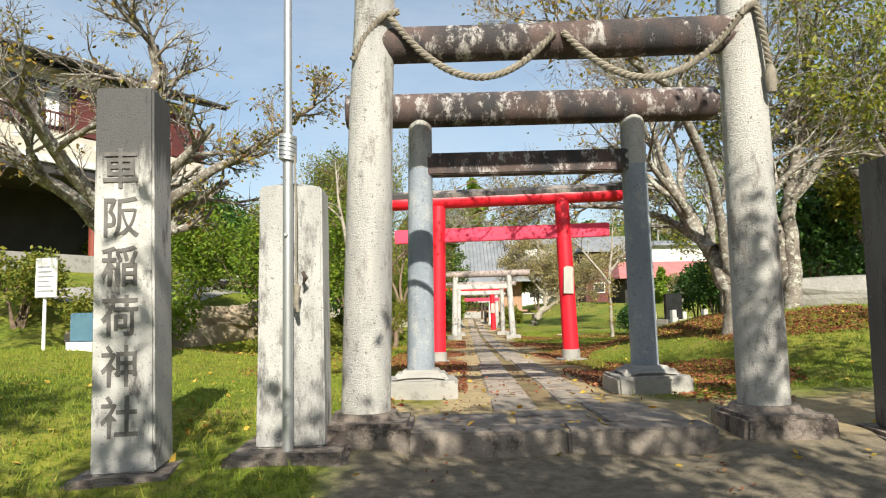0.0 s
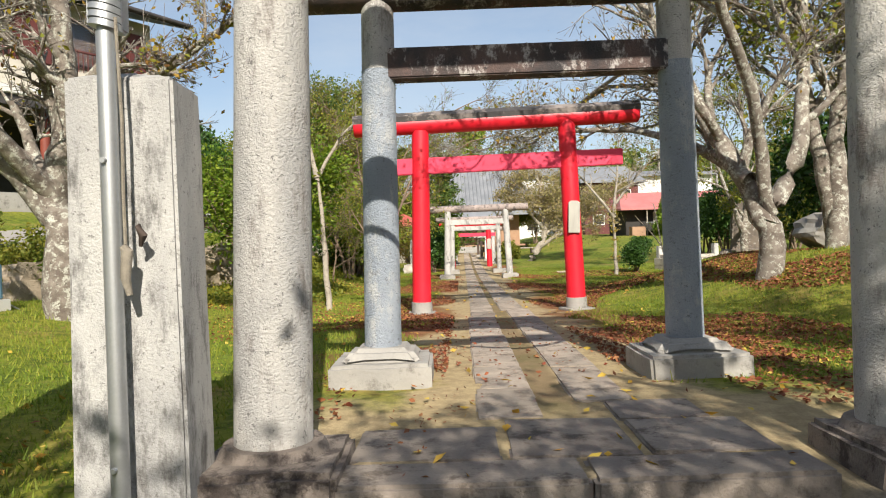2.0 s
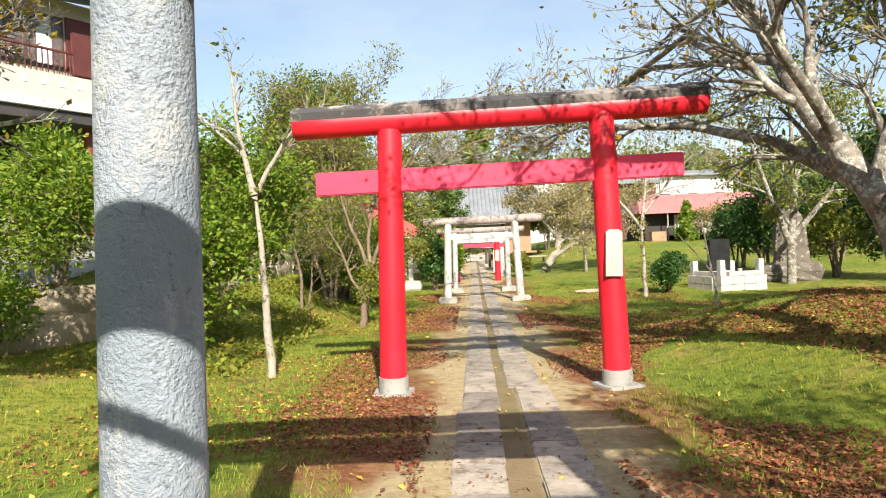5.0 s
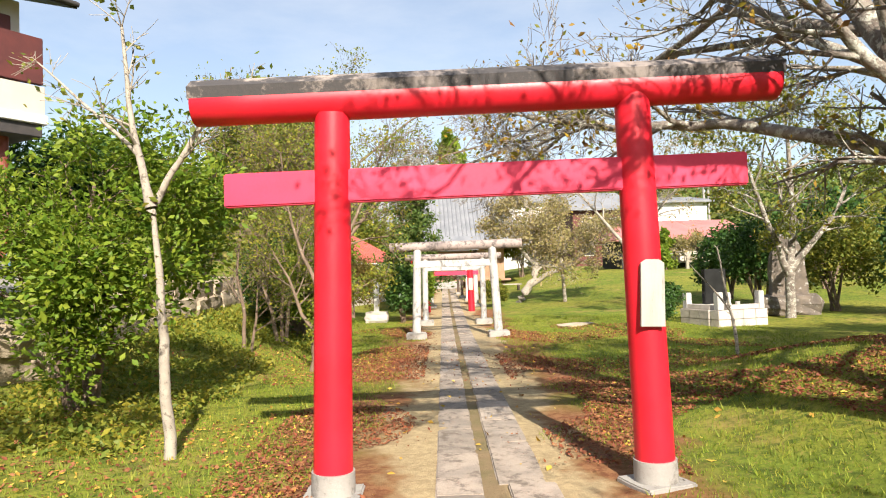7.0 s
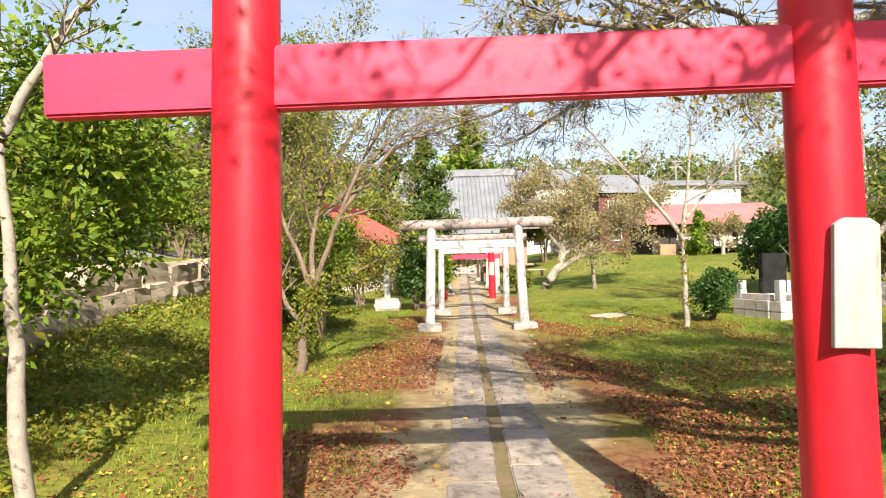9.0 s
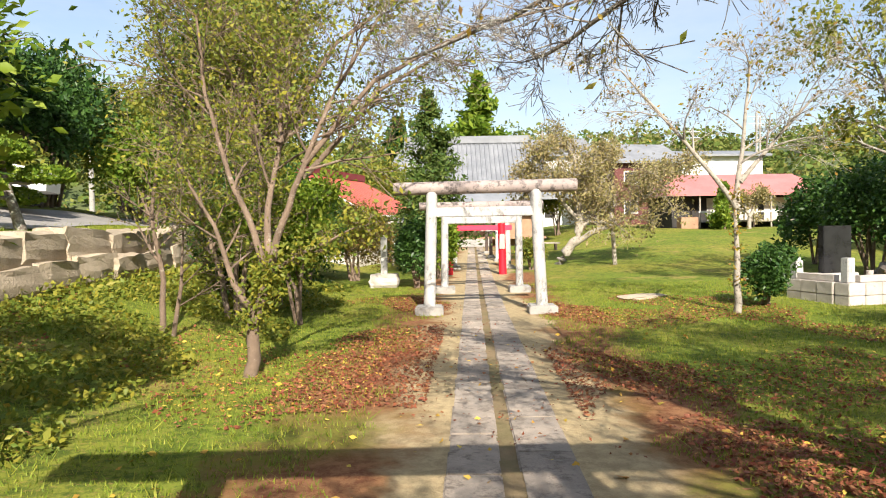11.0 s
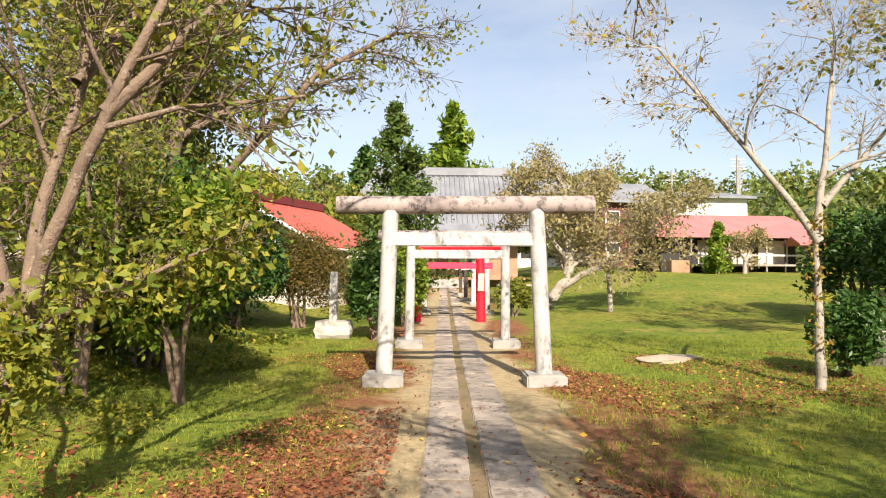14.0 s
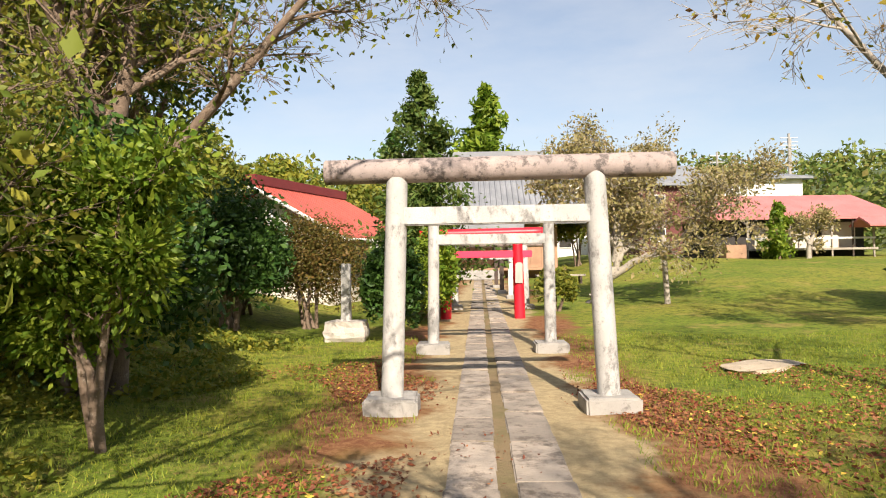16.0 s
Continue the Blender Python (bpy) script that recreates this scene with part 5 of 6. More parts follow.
# roof with wide eave
bm = bmesh.new()
zs = 9.5
pr = [(-W - 0.9, zs - 0.1), (-W / 2, zs + 1.5), (0.95, zs - 0.1), (0.95, zs + 0.1), (-W / 2, zs + 1.75), (-W - 0.9, zs + 0.1)]
va = [bm.verts.new((a, -LEN - 0.8, b)) for a, b in pr]
vb = [bm.verts.new((a, 0.95, b)) for a, b in pr]
bm.faces.new(va)
bm.faces.new(vb[::-1])
for i in range(6):
    bm.faces.new((va[i], vb[i], vb[(i + 1) % 6], va[(i + 1) % 6]))
bmesh.ops.recalc_face_normals(bm, faces=bm.faces[:])
part("roof", finish(bm, M_DARKROOF), house, "dark sheet roof with wide eave")
part("gutter", bar((1.0, -LEN - 0.8, zs + 0.0), (1.0, 0.95, zs + 0.0), 0.07, 0.07, M_DARKROOF, 8, 1), house)
for i in range(5):
    part("post", bar((-0.3, -0.3 - 3.2 * i, HB - 0.6), (-0.3, -0.3 - 3.2 * i, 6.0), 0.14, 0.14, M_RUSTPOST, 12, 2), house, "oxide red steel post")
# wall colour itself holds the shade beneath the raised floor
hb("lower_wall", -W, -3.0, -LEN, -0.4, HB - 0.7, 6.0, M_SHADE, "ground floor wall with shade in its colour")
hb("door", -3.0, -2.94, -6.5, -5.4, HB - 0.4, HB + 1.7, M_DARKWOOD, "dark entrance door")
hb("low_wall", 0.4, 0.6, -LEN, -1.0, HB - 0.7, HB + 0.45, M_CONCRETE, "pale low garden wall")

# ---------------------------------------------------------------- gabled roofs
def gable_roof(x0, x1, y0, y1, z_eave, z_ridge, thick=0.12, hip=0.0):
    """Ridge along x; hip: how far the ridge ends stand in."""
    bm = bmesh.new()
    ym = (y0 + y1) / 2
    top = [bm.verts.new(p) for p in ((x0, y0, z_eave), (x1, y0, z_eave), (x1, y1, z_eave), (x0, y1, z_eave), (x0 + hip, ym, z_ridge), (x1 - hip, ym, z_ridge))]
    low = [bm.verts.new((v.co.x, v.co.y, v.co.z - thick)) for v in top]
    for a, s in ((top, 1), (low, -1)):
        for f in ((0, 1, 5, 4), (2, 3, 4, 5), (1, 2, 5), (3, 0, 4)):
            if len(f) == 3 and not hip:
                continue
            vs = [a[i] for i in f]
            bm.faces.new(vs if s > 0 else vs[::-1])
    loop = (0, 1, 2, 3) if hip else (0, 1, 5, 2, 3, 4)
    if hip:
        for i in range(4):
            j = (i + 1) % 4
            bm.faces.new((top[i], low[i], low[j], top[j]))
    else:
        for i, j in ((0, 1), (1, 5), (5, 2), (2, 3), (3, 4), (4, 0)):
            bm.faces.new((top[i], low[i], low[j], top[j]))
    bmesh.ops.recalc_face_normals(bm, faces=bm.faces[:])
    return bm


# hut with red roof beside the path
hut = thing("hut", "small hut with orange-red metal roof", "hut", pose(-4.56, 43.9, 0.45, 0, 0, 72))
part("roof", finish(gable_roof(-3.0, 3.0, -3.4, 3.4, 2.4, 4.2), M_ROOFRED), hut, "orange-red sheet metal roof")
part("ridge_cap", box(6.2, 0.5, 0.34, M_ROOFDARK, 0.03, (0, 0, 4.1)), hut, "dark red boxed ridge")
for i in range(15):
    xx = -2.87 + 0.41 * i
    part("roof_seam", bar((xx, -3.38, 2.415), (xx, -0.05, 4.18), 0.014, 0.014, M_ROOFRED, 6, 1), hut)
part("barge_board", bar((-3.02, -3.4, 2.28), (-3.02, -0.05, 4.06), 0.06, 0.06, M_WHITE, 6, 1), hut, "white barge board")
part("barge_board", bar((-3.02, 3.4, 2.28), (-3.02, 0.05, 4.06), 0.06, 0.06, M_WHITE, 6, 1), hut, "white barge board")
part("gutter", bar((-3.0, -3.45, 2.3), (3.0, -3.45, 2.3), 0.05, 0.05, M_WHITE, 8, 1), hut, "pale eave gutter")
part("wall", box(4.9, 5.0, 2.5, M_PLASTER, 0.02, (0, 0, -0.1)), hut, "cream plaster wall")
part("gable", mesh_of("gable", [(-2.44, -2.5, 2.4), (-2.44, 2.5, 2.4), (-2.44, 0, 3.95), (-2.5, -2.5, 2.4), (-2.5, 2.5, 2.4), (-2.5, 0, 3.95)], [(0, 1, 2), (3, 5, 4), (0, 2, 5, 3), (1, 4, 5, 2), (0, 3, 4, 1)], M_WHITE), hut, "white gable")
for x in (1.9, 2.3):
    part("post", bar((x, -3.0, 0), (x, -3.0, 2.5), 0.07, 0.07, M_DARKWOOD, 8, 1), hut)
part("door", box(0.9, 0.06, 1.9, M_DARKWOOD, 0.01, (0.9, -2.52, 0.1)), hut)
lant = thing("small_shrine_box", "small grey-roofed offering shelter beside hut", "shelter", pose(-1.2, 42.0, gzf(-1.2, 42) - 0.05))
part("roof", finish(gable_roof(-0.6, 0.6, -0.5, 0.5, 1.9, 2.2, 0.06), M_CONCRETE), lant)
for x in (-0.45, 0.45):
    part("post", bar((x, 0, 0), (x, 0, 1.95), 0.05, 0.05, M_PALEBARK, 8, 1), lant)
part("panel", box(0.8, 0.06, 0.9, surface("pale_teal_panel", (0.4, 0.58, 0.6), (0.5, 0.66, 0.66), None, 0.6, 40, 2), 0.01, (0, 0.05, 0.6)), lant, "pale teal panel")

# main hall with tiled roof at the end of the path
ZH = gzf(2.2, 57)
hall = thing("shrine_hall", "wooden shrine hall with grey tiled roof", "shrine hall", pose(2.0, 60.5, ZH))
part("roof", finish(gable_roof(-6.4, 6.4, -5.2, 4.6, 3.1, 7.0, 0.25, 2.2), M_TILE), hall, "grey tiled hipped roof")
part("ridge", box(8.6, 0.5, 0.55, M_TILE, 0.06, (0, -0.3, 6.9)), hall, "thick tiled ridge")
for i in range(41):
    xx = -6.1 + 0.305 * i
    lim = min(1.0, (6.4 - abs(xx)) / 2.2)
    if lim < 0.12:
        continue
    part("roof_tile_roll", bar((xx, -5.2, 3.13), (xx, -5.2 + 4.9 * lim, 3.13 + 3.9 * lim), 0.06, 0.06, M_TILE, 6, 1), hall)
part("porch_roof", finish(gable_roof(-2.4, 2.4, -6.6, -3.6, 2.75, 3.6, 0.18), M_TILE), hall, "tiled porch roof")
part("wall", box(9.0, 7.0, 3.2, M_WARMWOOD, 0.02, (0, 0, 0)), hall, "warm timber board wall")
for i in range(30):
    part("board", box(0.27, 0.03, 2.3, M_WARMWOOD, 0.006, (-4.35 + 0.3 * i, -3.515, 0.55)), hall)
part("veranda", box(9.6, 1.1, 0.14, M_WARMWOOD, 0.01, (0, -4.0, 0.42)), hall)
part("door", box(1.2, 0.05, 1.9, M_DARKWOOD, 0.01, (1.6, -3.56, 0.55)), hall, "dark lattice door")
for x in (-2.2, 2.2):
    part("post", bar((x, -6.2, 0), (x, -6.2, 2.8), 0.12, 0.12, M_DARKWOOD, 10, 1), hall)
for i in range(3):
    part("step", box(2.4, 0.34, 0.16 * (i + 1), M_CONCRETE, 0.01, (0, -5.6 + 0.34 * i, -0.02)), hall)
for i, (x, y2, mt, h) in enumerate(((2.75, 46.0, M_DARKWOOD, 2.0), (2.9, 43.5, M_WHITE, 1.9), (2.7, 49.0, M_DARKWOOD, 2.0))):
    p = thing("banner_post", "slim upright banner post beside path" if mt is M_DARKWOOD else "white painted upright post beside path", "post", pose(x, y2, gzf(x, y2) - 0.05), group="posts along the path")
    part("shaft", box(0.16, 0.16, h, mt, 0.012, (0, 0, 0), 0, 0.95), p)
    part("shoe", box(0.3, 0.3, 0.18, M_CONCRETE, 0.02), p)

# community hall with faded red roof across the lawn
ZC = gzf(19, 58) - 0.05
lodge = thing("lawn_lodge", "long low building with faded red roof", "building", pose(19.0, 60.0, ZC, 0, 0, 3))
part("roof", finish(gable_roof(-4.5, 6.3, -3.0, 3.4, 2.25, 3.7, 0.14, 0.9), M_ROOFPINK), lodge, "faded red metal roof")
part("porch_roof", finish(gable_roof(3.6, 6.8, -4.2, -2.4, 1.75, 2.2, 0.1), M_ROOFPINK), lodge, "faded red porch roof")
# veranda shade is put into this wall's colour
part("wall", box(8.6, 4.6, 2.3, M_SHADE, 0.02, (0.6, 0.6, 0)), lodge, "recessed wall coloured dark for veranda shade")
for x, w in ((1.4, 1.3), (3.4, 1.9), (-1.0, 0.8)):
    part("shutter", box(w, 0.06, 1.45, M_PLASTER, 0.01, (x, -1.74, 0.55)), lodge, "pale closed shutter")
part("veranda", box(7.4, 1.2, 0.12, M_PALEBARK, 0.01, (1.2, -2.3, 0.42)), lodge, "pale veranda floor")
part("rail", box(7.2, 0.06, 0.1, M_WHITE, 0.01, (1.2, -2.85, 1.02)), lodge, "white veranda rail")
for i in range(7):
    part("post", box(0.09, 0.09, 2.2, M_DARKWOOD if i % 2 else M_PALEBARK, 0.01, (-2.3 + 1.17 * i, -2.8, 0)), lodge)
part("bin_box", box(1.1, 0.8, 0.75, M_WARMWOOD, 0.02, (-3.2, -3.0, 0)), lodge, "brown box beside veranda")
conifer("conifer", "small dark green garden conifer by veranda", (17.6, 55.0), 2.9, 1.0, L_GREEN, 301, 0.12, 4500)
plant("garden_tree", "small pruned pale-barked tree by veranda", "tree", (19.2, 55.2), [([(0, 0, 0), (0, 0, 0.9), (-0.4, 0, 1.6)], 0.16, 0.9), ([(0, 0, 0.8), (0.4, 0, 1.5), (0.6, 0, 2.0)], 0.12, 0.9)], M_PALEBARK, L_BROWN, 0.1, 2, 0.15, 3, 303)


def far_house(label, at, size, roof_h, wall, roof, turn=0, wins=3):
    x, y = at
    w, d, h = size
    z = gzf(x, y) - 0.1
    o = thing("far_house", label, "house", pose(x, y, z, 0, 0, turn))
    part("wall", box(w, d, h, wall, 0.02), o)
    part("roof", finish(gable_roof(-w / 2 - 0.6, w / 2 + 0.6, -d / 2 - 0.6, d / 2 + 0.6, h + 0.15, h + roof_h, 0.2, 0.6), roof), o)
    for i in range(wins):
        wx = -w / 2 + w * (i + 0.5) / wins
        for zz in ([1.0, 3.6] if h > 4.5 else [h * 0.4]):
            wi = part("window", box(1.3, 0.08, 1.1, M_WHITE, 0.01, (wx, -d / 2 - 0.03, zz)), o)
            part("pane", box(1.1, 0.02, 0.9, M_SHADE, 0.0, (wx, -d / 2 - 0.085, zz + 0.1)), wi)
    return o


far_house("white flat building behind the lodge roof", (26, 82), (9, 7, 6.5), 0.9, M_WHITE, M_TILE, 5)
far_house("dark walled house with grey roof", (17.5, 76), (6, 6, 5.4), 2.0, M_MAROON, M_TILE, 10, 2)
far_house("pale house glimpsed beyond the hall", (11.5, 88), (8, 7, 7.5), 2.2, M_WHITE, M_TILE, -5)
for x, y2, h in ((36, 92, 13), (40, 100, 14), (33, 104, 13), (12, 96, 12), (-24, 60, 9)):
    p = thing("utility_pole", "grey concrete utility pole with crossarms", "utility pole", pose(x, y2, gzf(x, y2) - 0.1), group="utility poles")
    part("pole", bar((0, 0, 0), (0, 0, h), 0.19, 0.13, M_CONCRETE, 10, 2), p)
    for z in (h - 0.5, h - 1.3):
        part("crossarm", box(1.8, 0.1, 0.1, M_STEEL, 0.01, (0, 0, z)), p)
bench = thing("bench", "low dark wooden bench beside cherry", "bench", pose(5.6, 50.0, gzf(5.6, 50), 0, 0, 5))
part("seat", box(2.2, 0.4, 0.08, M_PALEBARK, 0.01, (0, 0, 0.4)), bench)
for x in (-0.9, 0.9):
    part("leg", box(0.1, 0.35, 0.42, M_DARKWOOD, 0.01, (x, 0, 0)), bench)
bush("shrub", "leafy green shrub under leaning cherry", (3.9, 39.0), (0.7, 0.7, 1.3), L_OLIVE, 305, 0.07, 2600)


def cloud_tree(label, at, h, width, pads, seed):
    """A garden pine: bent trunk with short limbs, each ending in a flat clipped pad."""
    x, y = at
    rng = np.random.default_rng(seed)
    ob = thing("cloud_pruned_tree", label, "tree", pose(x, y, gzf(x, y) - 0.05))
    spine = [Vector((0.12 * h * math.sin(2.4 * k + seed), 0.08 * h * math.cos(2.1 * k + seed), h * k)) for k in (0, 0.2, 0.4, 0.6, 0.8, 0.97)]
    part("trunk", tube(spine, [0.1, 0.085, 0.075, 0.06, 0.045, 0.03], M_BARK, 10), ob)
    for i in range(pads):
        k = 0.42 + 0.58 * i / (pads - 1)
        w = 2.4 * i + seed
        base = spine[min(5, int(k * 5))]
        out = width * (1.05 - 0.75 * k) * (0.8 + 0.4 * rng.random())
        c = Vector((base.x + math.cos(w) * out, base.y + math.sin(w) * out, h * k)) if i < pads - 1 else Vector((spine[-1].x, spine[-1].y, h))
        limb = part("limb", tube([base, base.lerp(c, 0.55) + Vector((0, 0, -0.06)), c], [0.04, 0.03, 0.015], M_BARK, 7), ob)
        n = 1500
        u = rng.normal(size=(n, 3))
        u /= np.linalg.norm(u, axis=1, keepdims=True)
        u *= rng.uniform(0.75, 1.02, (n, 1))
        u[:, 2] = np.where(u[:, 2] < 0, u[:, 2] * 0.35, u[:, 2])
        rad = width * (0.62 - 0.2 * k)
        part("foliage_pad", leaf_mesh("pad", np.array(c) + u * np.array([rad, rad, 0.24]), 0.05, L_GREEN, 0.3, 0.1, seed + i), limb)
    return ob


for i, (x, y2, h, w) in enumerate(((-6.5, 24.4, 1.5, 0.95), (-8.0, 21.2, 2.3, 0.9), (-8.6, 26.5, 1.6, 1.0), (-7.6, 23.0, 1.3, 0.8))):
    cloud_tree("cloud-pruned garden pine with flat green pads", (x, y2), h, w, 6, 310 + i)
# garden trees and hedge that close the view beyond the drive
for i, (x, y2, sx, h, lf) in enumerate(((-11.5, 33.0, 2.2, 4.6, L_DEEP), (-14.5, 31.0, 2.4, 5.4, L_DEEP), (-8.6, 35.0, 1.9, 3.6, L_GREEN), (-17.5, 34.0, 2.6, 6.0, L_OLIVE), (-11.0, 38.5, 2.4, 5.6, L_YELLOW), (-7.2, 40.0, 2.0, 5.0, L_OLIVE), (-15.0, 40.0, 2.6, 6.4, L_OLIVE), (-20.5, 38.0, 2.8, 6.4, L_DEEP))):
    bush("garden_tree", "dense leafy garden tree beyond the drive", (x, y2), (sx, sx * 0.9, h), lf, 420 + i, 0.1, 7500, "tree", 24, lift=0.4)
# clutter on the drive below the raised house
bush("clipped_shrub", "rounded clipped shrub before raised house", (-9.5, 15.2), (1.1, 1.1, 1.9), L_OLIVE, 320, 0.06, 5600, "shrub", 16)
bush("clipped_shrub", "rounded clipped shrub before raised house", (-10.6, 13.2), (0.9, 0.9, 1.1), L_OLIVE, 321, 0.06, 3600, "shrub", 16)
for i, (x, y2) in enumerate(((-8.4, 19.6),)):
    plant("garden_tree", "leafy green garden tree above retaining wall", "tree", (x, y2), [([(0, 0, 0), (0, 0, 0.9), (0.1, 0, 1.8)], 0.08, 1.0), ([(0, 0, 0.8), (-0.4, 0, 1.5)], 0.06, 1.0)], M_BROWNBARK, L_GREEN, 0.07, 3, 0.16, 3, 330 + i, flat=0.3)
for i, (x, y2, h, lf) in enumerate(((-9.5, 40, 5.0, L_OLIVE), (-13, 36, 5.5, L_DEEP), (-7.5, 52, 6.0, L_YELLOW), (-3.5, 54, 5.5, L_OLIVE), (11.0, 66, 5.0, L_BROWN), (8.5, 62, 4.4, L_OLIVE), (-15, 46, 6, L_OLIVE), (27, 50, 5, L_DEEP), (24, 44, 5, L_OLIVE), (20, 40, 5, L_DEEP))):
    bush("broadleaf_tree", "round-crowned broadleaf tree beyond the shrine", (x, y2), (h * 0.48, h * 0.48, h), lf, 340 + i, 0.17, 4200, "tree", 22, lift=h * 0.22)
drive = thing("road", "pale dusty drive above the bank", "road", kind="structure",
              data=mesh_of("drive", [(x, y2, gzf(x, y2) + 0.03) for y2 in np.arange(17, 44, 1.0) for x in (float(np.interp(y2, WALL_Y, WALL_X)) - 1.6, float(np.interp(y2, WALL_Y, WALL_X)) - 3.0, float(np.interp(y2, WALL_Y, WALL_X)) - 4.6)],
                           [(i * 3 + j, i * 3 + j + 1, i * 3 + j + 4, i * 3 + j + 3) for i in range(26) for j in range(2)], M_ASPHALT))

# ---------------------------------------------------------------- wooded hills round about
hv, hf = [], []
na = 96
for i in range(na):
    a = 2 * math.pi * i / na
    n1 = noise.noise(Vector((math.cos(a) * 3, math.sin(a) * 3, 0)))
    n2 = noise.noise(Vector((math.cos(a) * 9, math.sin(a) * 9, 5)))
    left = 0.5 - 0.5 * math.cos(a - 0.2)
    top = 16 + 9 * n1 + 4 * n2 + 10 * left
    for r, z in ((95, 0), (125, top * 0.45), (165, top), (230, top * 1.15), (330, top * 1.2)):
        hv.append((math.cos(a) * r, 20 + math.sin(a) * r, 1.2 + z))
for i in range(na):
    for j in range(4):
        k = (i + 1) % na
        hf.append((i * 5 + j, k * 5 + j, k * 5 + j + 1, i * 5 + j + 1))
M_HILL = surface("woodland_floor", (0.07, 0.1, 0.03), (0.1, 0.12, 0.04), None, 0.95, 2, 0.1, coord="World")
hills = thing("backdrop", "low wooded hills round the valley", "hills", data=mesh_of("hills", hv, hf, M_HILL, True), kind="structure")
rngw = np.random.default_rng(77)
cen = []
hva = np.array(hv).reshape(na, 5, 3)
for _ in range(2800):
    i, j = rngw.integers(na), rngw.integers(4)
    u, w = rngw.random(2)
    i2 = (i + 1) % na
    p = (hva[i, j] * (1 - u) + hva[i2, j] * u) * (1 - w) + (hva[i, j + 1] * (1 - u) + hva[i2, j + 1] * u) * w
    s = rngw.uniform(2.2, 4.2)
    d = rngw.normal(size=(120, 3))
    d /= np.linalg.norm(d, axis=1, keepdims=True)
    cen.append(p + np.array([0, 0, s * 0.8]) + d * s * np.array([1, 1, 1.15]) * rngw.uniform(0.7, 1.0, (120, 1)))
woods = thing("far_woods", "mixed autumn woodland covering the hills", "woods", data=leaf_mesh("woods", np.concatenate(cen), 0.8, L_WOODS, 0.35, 0.2, 3, 1.2), kind="stuff")

# ---------------------------------------------------------------- grass and fallen leaves
def scatter_ok(x, y):
    d = np.abs(x - path_mid(y))
    n = np.array([noise.noise(Vector((a * 0.9, b * 0.9, 3.1))) for a, b in zip(x, y)])
    return d, n


rngg = np.random.default_rng(9)
N = 270000
gx = rngg.uniform(-7.5, 10, N)
gy = 3.5 + 30 * rngg.random(N) ** 1.25
d, n = scatter_ok(gx, gy)
court = (gy < 6.8) & (gx > -0.8)
ok = (d + n * 0.9 > 1.25) & ~court
for cx, cy, r in ((-2.03, 4.5, 0.42), (-1.06, 4.87, 0.52), (-0.6, 5.3, 0.42), (-0.26, 7.3, 0.46), (2.11, 7.3, 0.46), (-0.14, 13.2, 0.3), (2.4, 13.2, 0.3), (0.38, 26.7, 0.35), (2.65, 26.7, 0.35)):
    ok &= (gx - cx) ** 2 + (gy - cy) ** 2 > r * r
gx, gy = gx[ok], gy[ok]
gzv = gz(gx, gy)
m = len(gx)
tall = (0.022 + 0.03 * rngg.random(m)) * (1 + 1.3 * (rngg.random(m) < 0.06))
wa = rngg.random(m) * 6.283
dx, dy = np.cos(wa) * 0.007, np.sin(wa) * 0.007
lean = rngg.normal(size=(m, 2)) * tall[:, None] * 0.55
bv = np.stack([np.stack([gx - dx, gy - dy, gzv - 0.01], 1), np.stack([gx + dx, gy + dy, gzv - 0.01], 1), np.stack([gx + lean[:, 0], gy + lean[:, 1], gzv + tall], 1)], 1).reshape(-1, 3)
me = bpy.data.meshes.new("grass")
me.vertices.add(3 * m)
me.vertices.foreach_set("co", bv.ravel())
me.loops.add(3 * m)
me.loops.foreach_set("vertex_index", np.arange(3 * m, dtype=np.int32))
me.polygons.add(m)
me.polygons.foreach_set("loop_start", np.arange(0, 3 * m, 3, dtype=np.int32))
me.materials.append(L_GRASS)
me.update()
thing("grass", "short yellow-green lawn grass", "grass", data=me, kind="stuff")


def litter(label, count, near, far, size, mat, seed, y0=5.2, y1=34.0, patchy=0.0, east=0.5):
    r = np.random.default_rng(seed)
    y = y0 + (y1 - y0) * r.random(count) ** 1.1
    side = np.where(r.random(count) > east, -1, 1)
    x = path_mid(y) + side * (near + (far - near) * r.random(count))
    n = np.array([noise.noise(Vector((a * 0.55, b * 0.4, 7.7))) for a, b in zip(x, y)])
    keep = n > patchy
    x, y = x[keep], y[keep]
    cen = np.stack([x, y, gz(x, y) + 0.012 + 0.02 * r.random(len(x))], 1)
    return thing("fallen_leaves", label, "leaf litter", data=leaf_mesh("litter", cen, size, mat, 0.3, 0.72, seed), kind="stuff")


litter("red-brown fallen leaves banked along the path", 48000, 0.7, 2.3, 0.028, L_FALLEN, 401, 7.5, 30, 0.0)
litter("red-brown fallen leaves thinly spread on lawn", 52000, 1.3, 6.5, 0.03, L_FALLEN, 402, 6.0, 30, -0.06, 0.7)
litter("few yellow leaves on the slabs and lawn", 900, 0.0, 5.5, 0.04, L_FALLEN2, 403, 3.6, 24, -1)
litter("small brown leaves blown over the slabs", 2600, 0.0, 1.0, 0.022, L_FALLEN, 404, 3.8, 30, -0.2)
litter("yellowed leaves lying thick in the lawn", 16000, 1.3, 6.5, 0.026, L_FALLEN2, 405, 5.2, 30, 0.02)
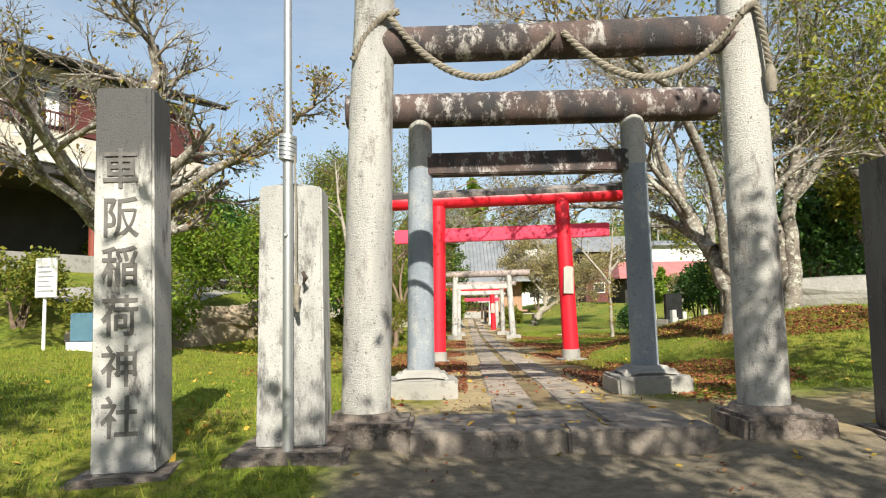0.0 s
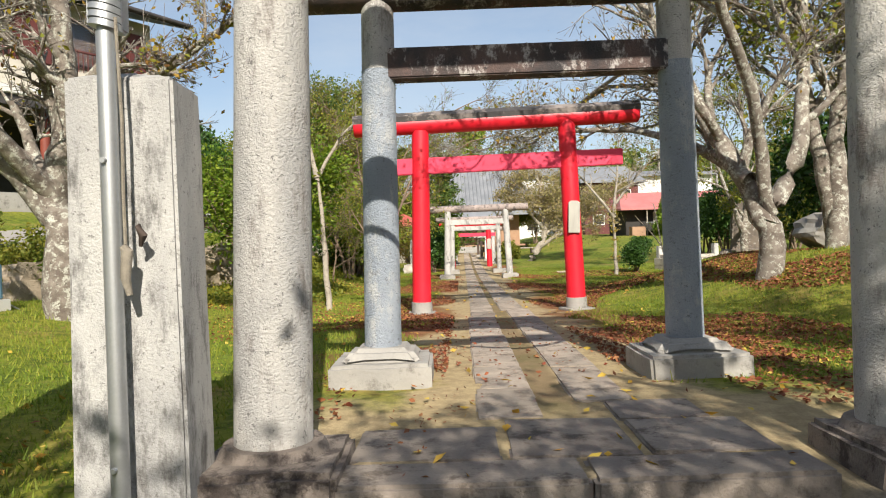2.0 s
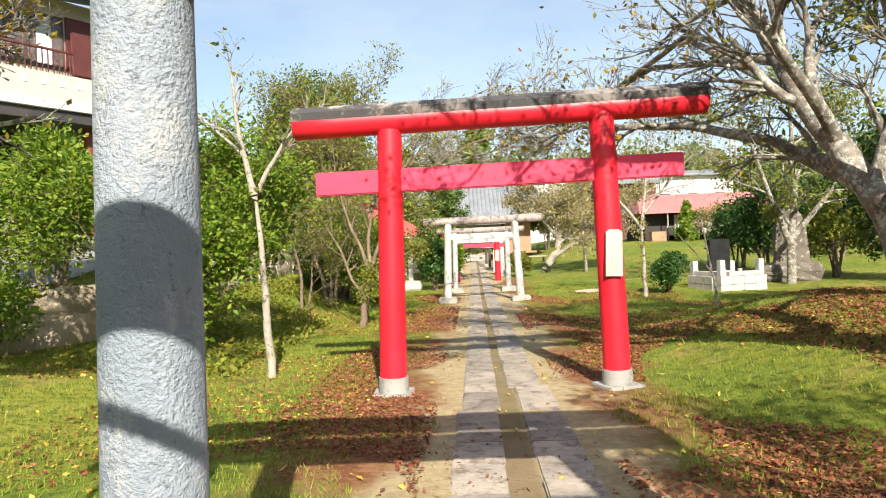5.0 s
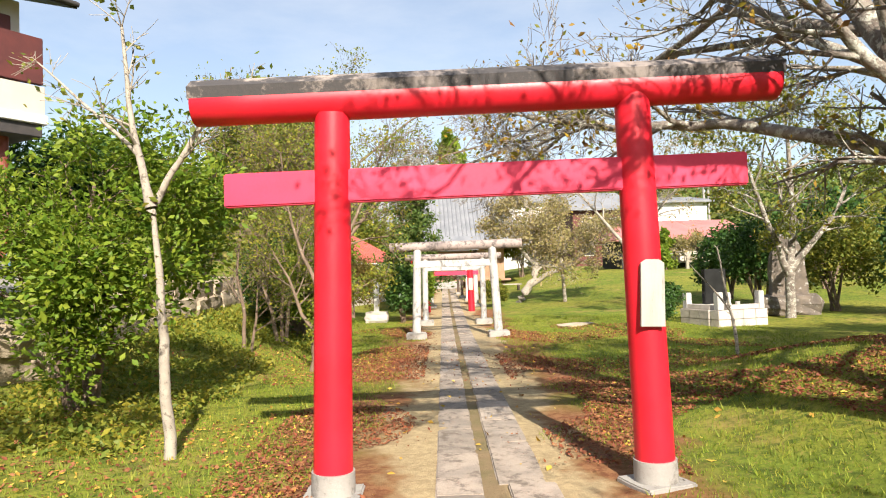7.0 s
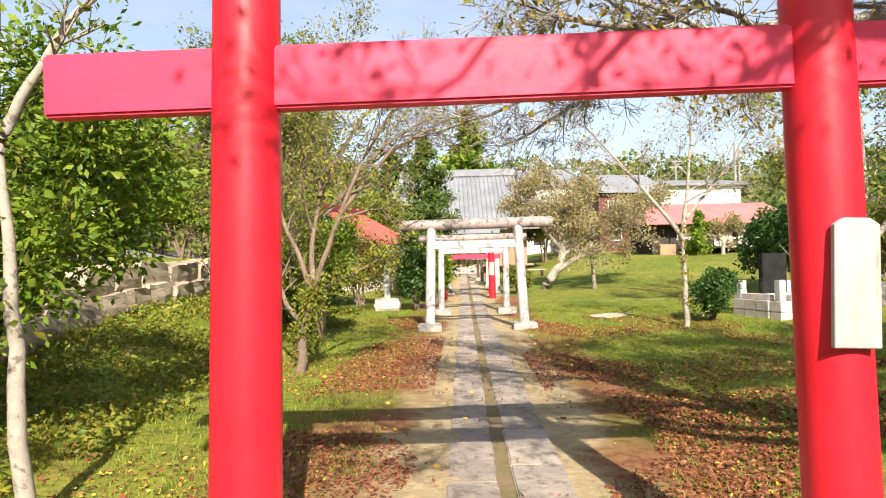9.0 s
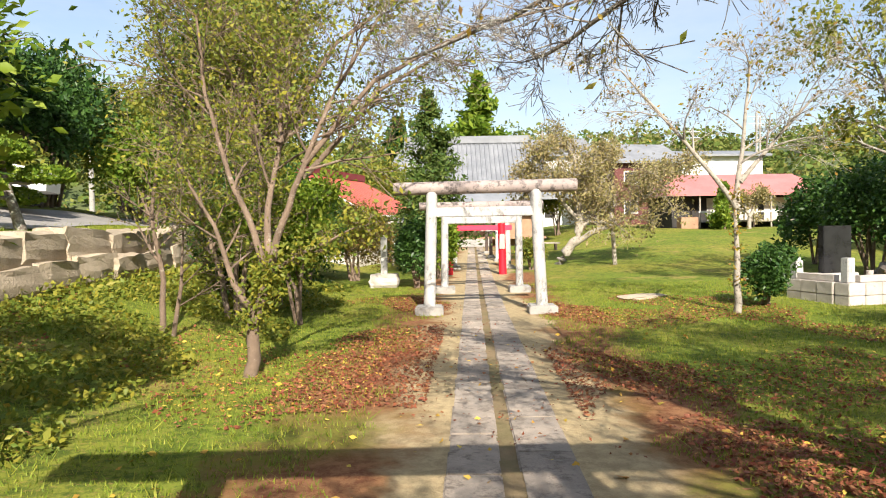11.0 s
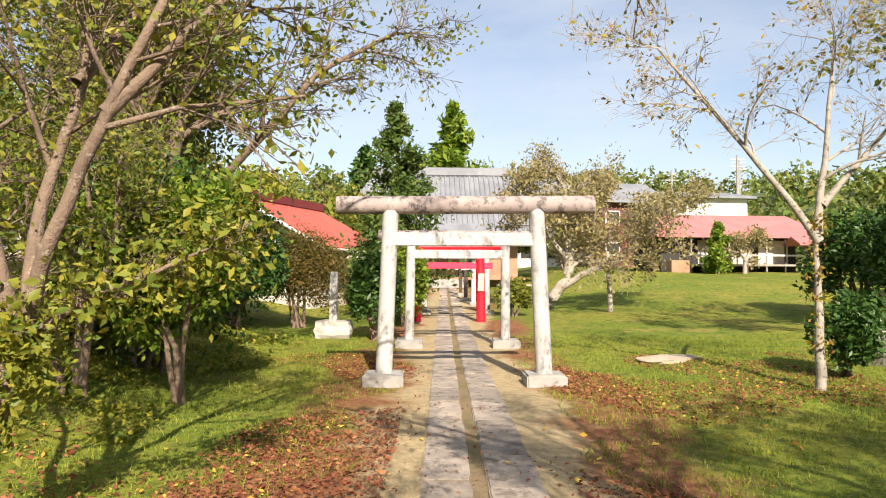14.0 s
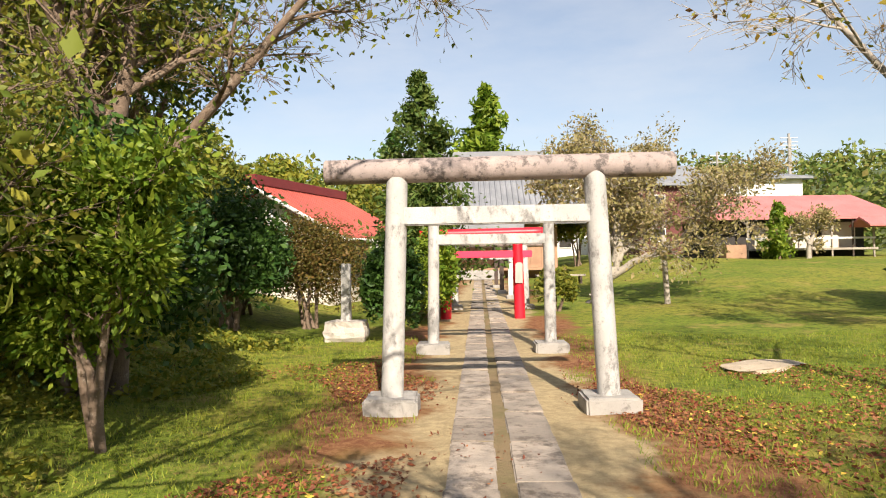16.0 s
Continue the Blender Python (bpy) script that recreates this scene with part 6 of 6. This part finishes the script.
# rank weeds on the bank
rw = np.random.default_rng(31)
wx, wy = rw.uniform(-5.0, -1.7, 26000), rw.uniform(14.5, 33, 26000)
nn = np.array([noise.noise(Vector((a * 0.8, b * 0.8, 1.7))) for a, b in zip(wx, wy)])
kk = nn > np.interp(wx, [-5, -3, -1.7], [-0.5, -0.1, 0.25])
wx, wy = wx[kk], wy[kk]
thing("bank_weeds", "low yellow-green weeds covering the bank", "weeds", data=leaf_mesh("weeds", np.stack([wx, wy, gz(wx, wy) + 0.02 + 0.16 * rw.random(len(wx)) ** 2], 1), 0.05, L_YELLOW, 0.35, 0.35, 33), kind="stuff")
for i, (x, y2) in enumerate(((-12.5, 26.0), (-10.8, 30.0), (-13.5, 33.0))):
    bush("garden_shrub", "rounded garden shrub beyond the drive", (x, y2), (1.5, 1.3, 1.9), (L_GREEN, L_OLIVE, L_GREEN)[i], 360 + i, 0.09, 4200, "shrub", 16)
litter("brown leaves drifted thick under the mound cherries", 26000, 1.6, 6.0, 0.03, L_FALLEN, 406, 8.5, 18, -0.08, 1.0)


def parked_car(label, m, paint):
    """A small hatchback: swept body, glazed cabin, wheels and lights."""
    car = thing("car", label, "car", m)
    prof = [(-1.75, 0.3), (-1.78, 0.62), (-1.7, 0.9), (-1.45, 1.36), (-1.2, 1.46), (0.2, 1.46), (0.85, 0.98), (1.6, 0.82), (1.75, 0.6), (1.72, 0.3)]
    bm = bmesh.new()
    rings = []
    for yy, k in ((-0.74, 0.96), (-0.7, 1.0), (0.7, 1.0), (0.74, 0.96)):
        rings.append([bm.verts.new((a * k, yy, 0.3 + (b - 0.3) * k)) for a, b in prof])
    for p, q in zip(rings, rings[1:]):
        for i in range(len(prof)):
            i2 = (i + 1) % len(prof)
            bm.faces.new((p[i], p[i2], q[i2], q[i]))
    bm.faces.new(rings[0])
    bm.faces.new(rings[-1][::-1])
    bmesh.ops.recalc_face_normals(bm, faces=bm.faces[:])
    body = part("body", finish(bm, paint), car)
    for side in (-1, 1):
        for x0, x1, xt0, xt1 in ((-1.35, -0.4, -1.15, -0.4), (-0.32, 0.72, -0.32, 0.2)):
            y0 = side * 0.745
            part("side_window", mesh_of("pane", [(x0, y0, 0.95), (x1, y0, 0.95), (xt1, y0, 1.36), (xt0, y0, 1.36)], [(0, 1, 2, 3)], M_BLACKSTONE), body, "dark side window")
        for x in (-1.1, 1.1):
            wheel = part("wheel", bar((x, side * 0.6, 0.29), (x, side * 0.76, 0.29), 0.29, 0.29, M_BLACKSTONE, 18, 1), car)
            part("rim", bar((x, side * 0.755, 0.29), (x, side * 0.775, 0.29), 0.18, 0.16, M_STEEL, 14, 1), wheel)
        part("headlight", box(0.06, 0.3, 0.14, M_STEEL, 0.02, (1.7, side * 0.5, 0.62)), car)
        part("tail_light", box(0.05, 0.16, 0.24, M_RED, 0.01, (-1.76, side * 0.6, 0.7)), car)
    return car


for i, (x, y2, turn) in enumerate(((-10.6, 29.2, 18), (-13.2, 28.0, 24))):
    parked_car("white hatchback parked beside raised house", pose(x, y2, gzf(x, y2) + 0.01, 0, 0, turn), M_WHITE)
bin_box = thing("storage_bin", "small blue plastic bin on drive", "bin", pose(-8.9, 24.2, gzf(-8.9, 24.2)))
part("tub", box(0.42, 0.34, 0.3, M_BLUE, 0.02, taper=1.08), bin_box)
part("lid", box(0.48, 0.4, 0.05, M_BLUE, 0.015, (0, 0, 0.3)), bin_box)
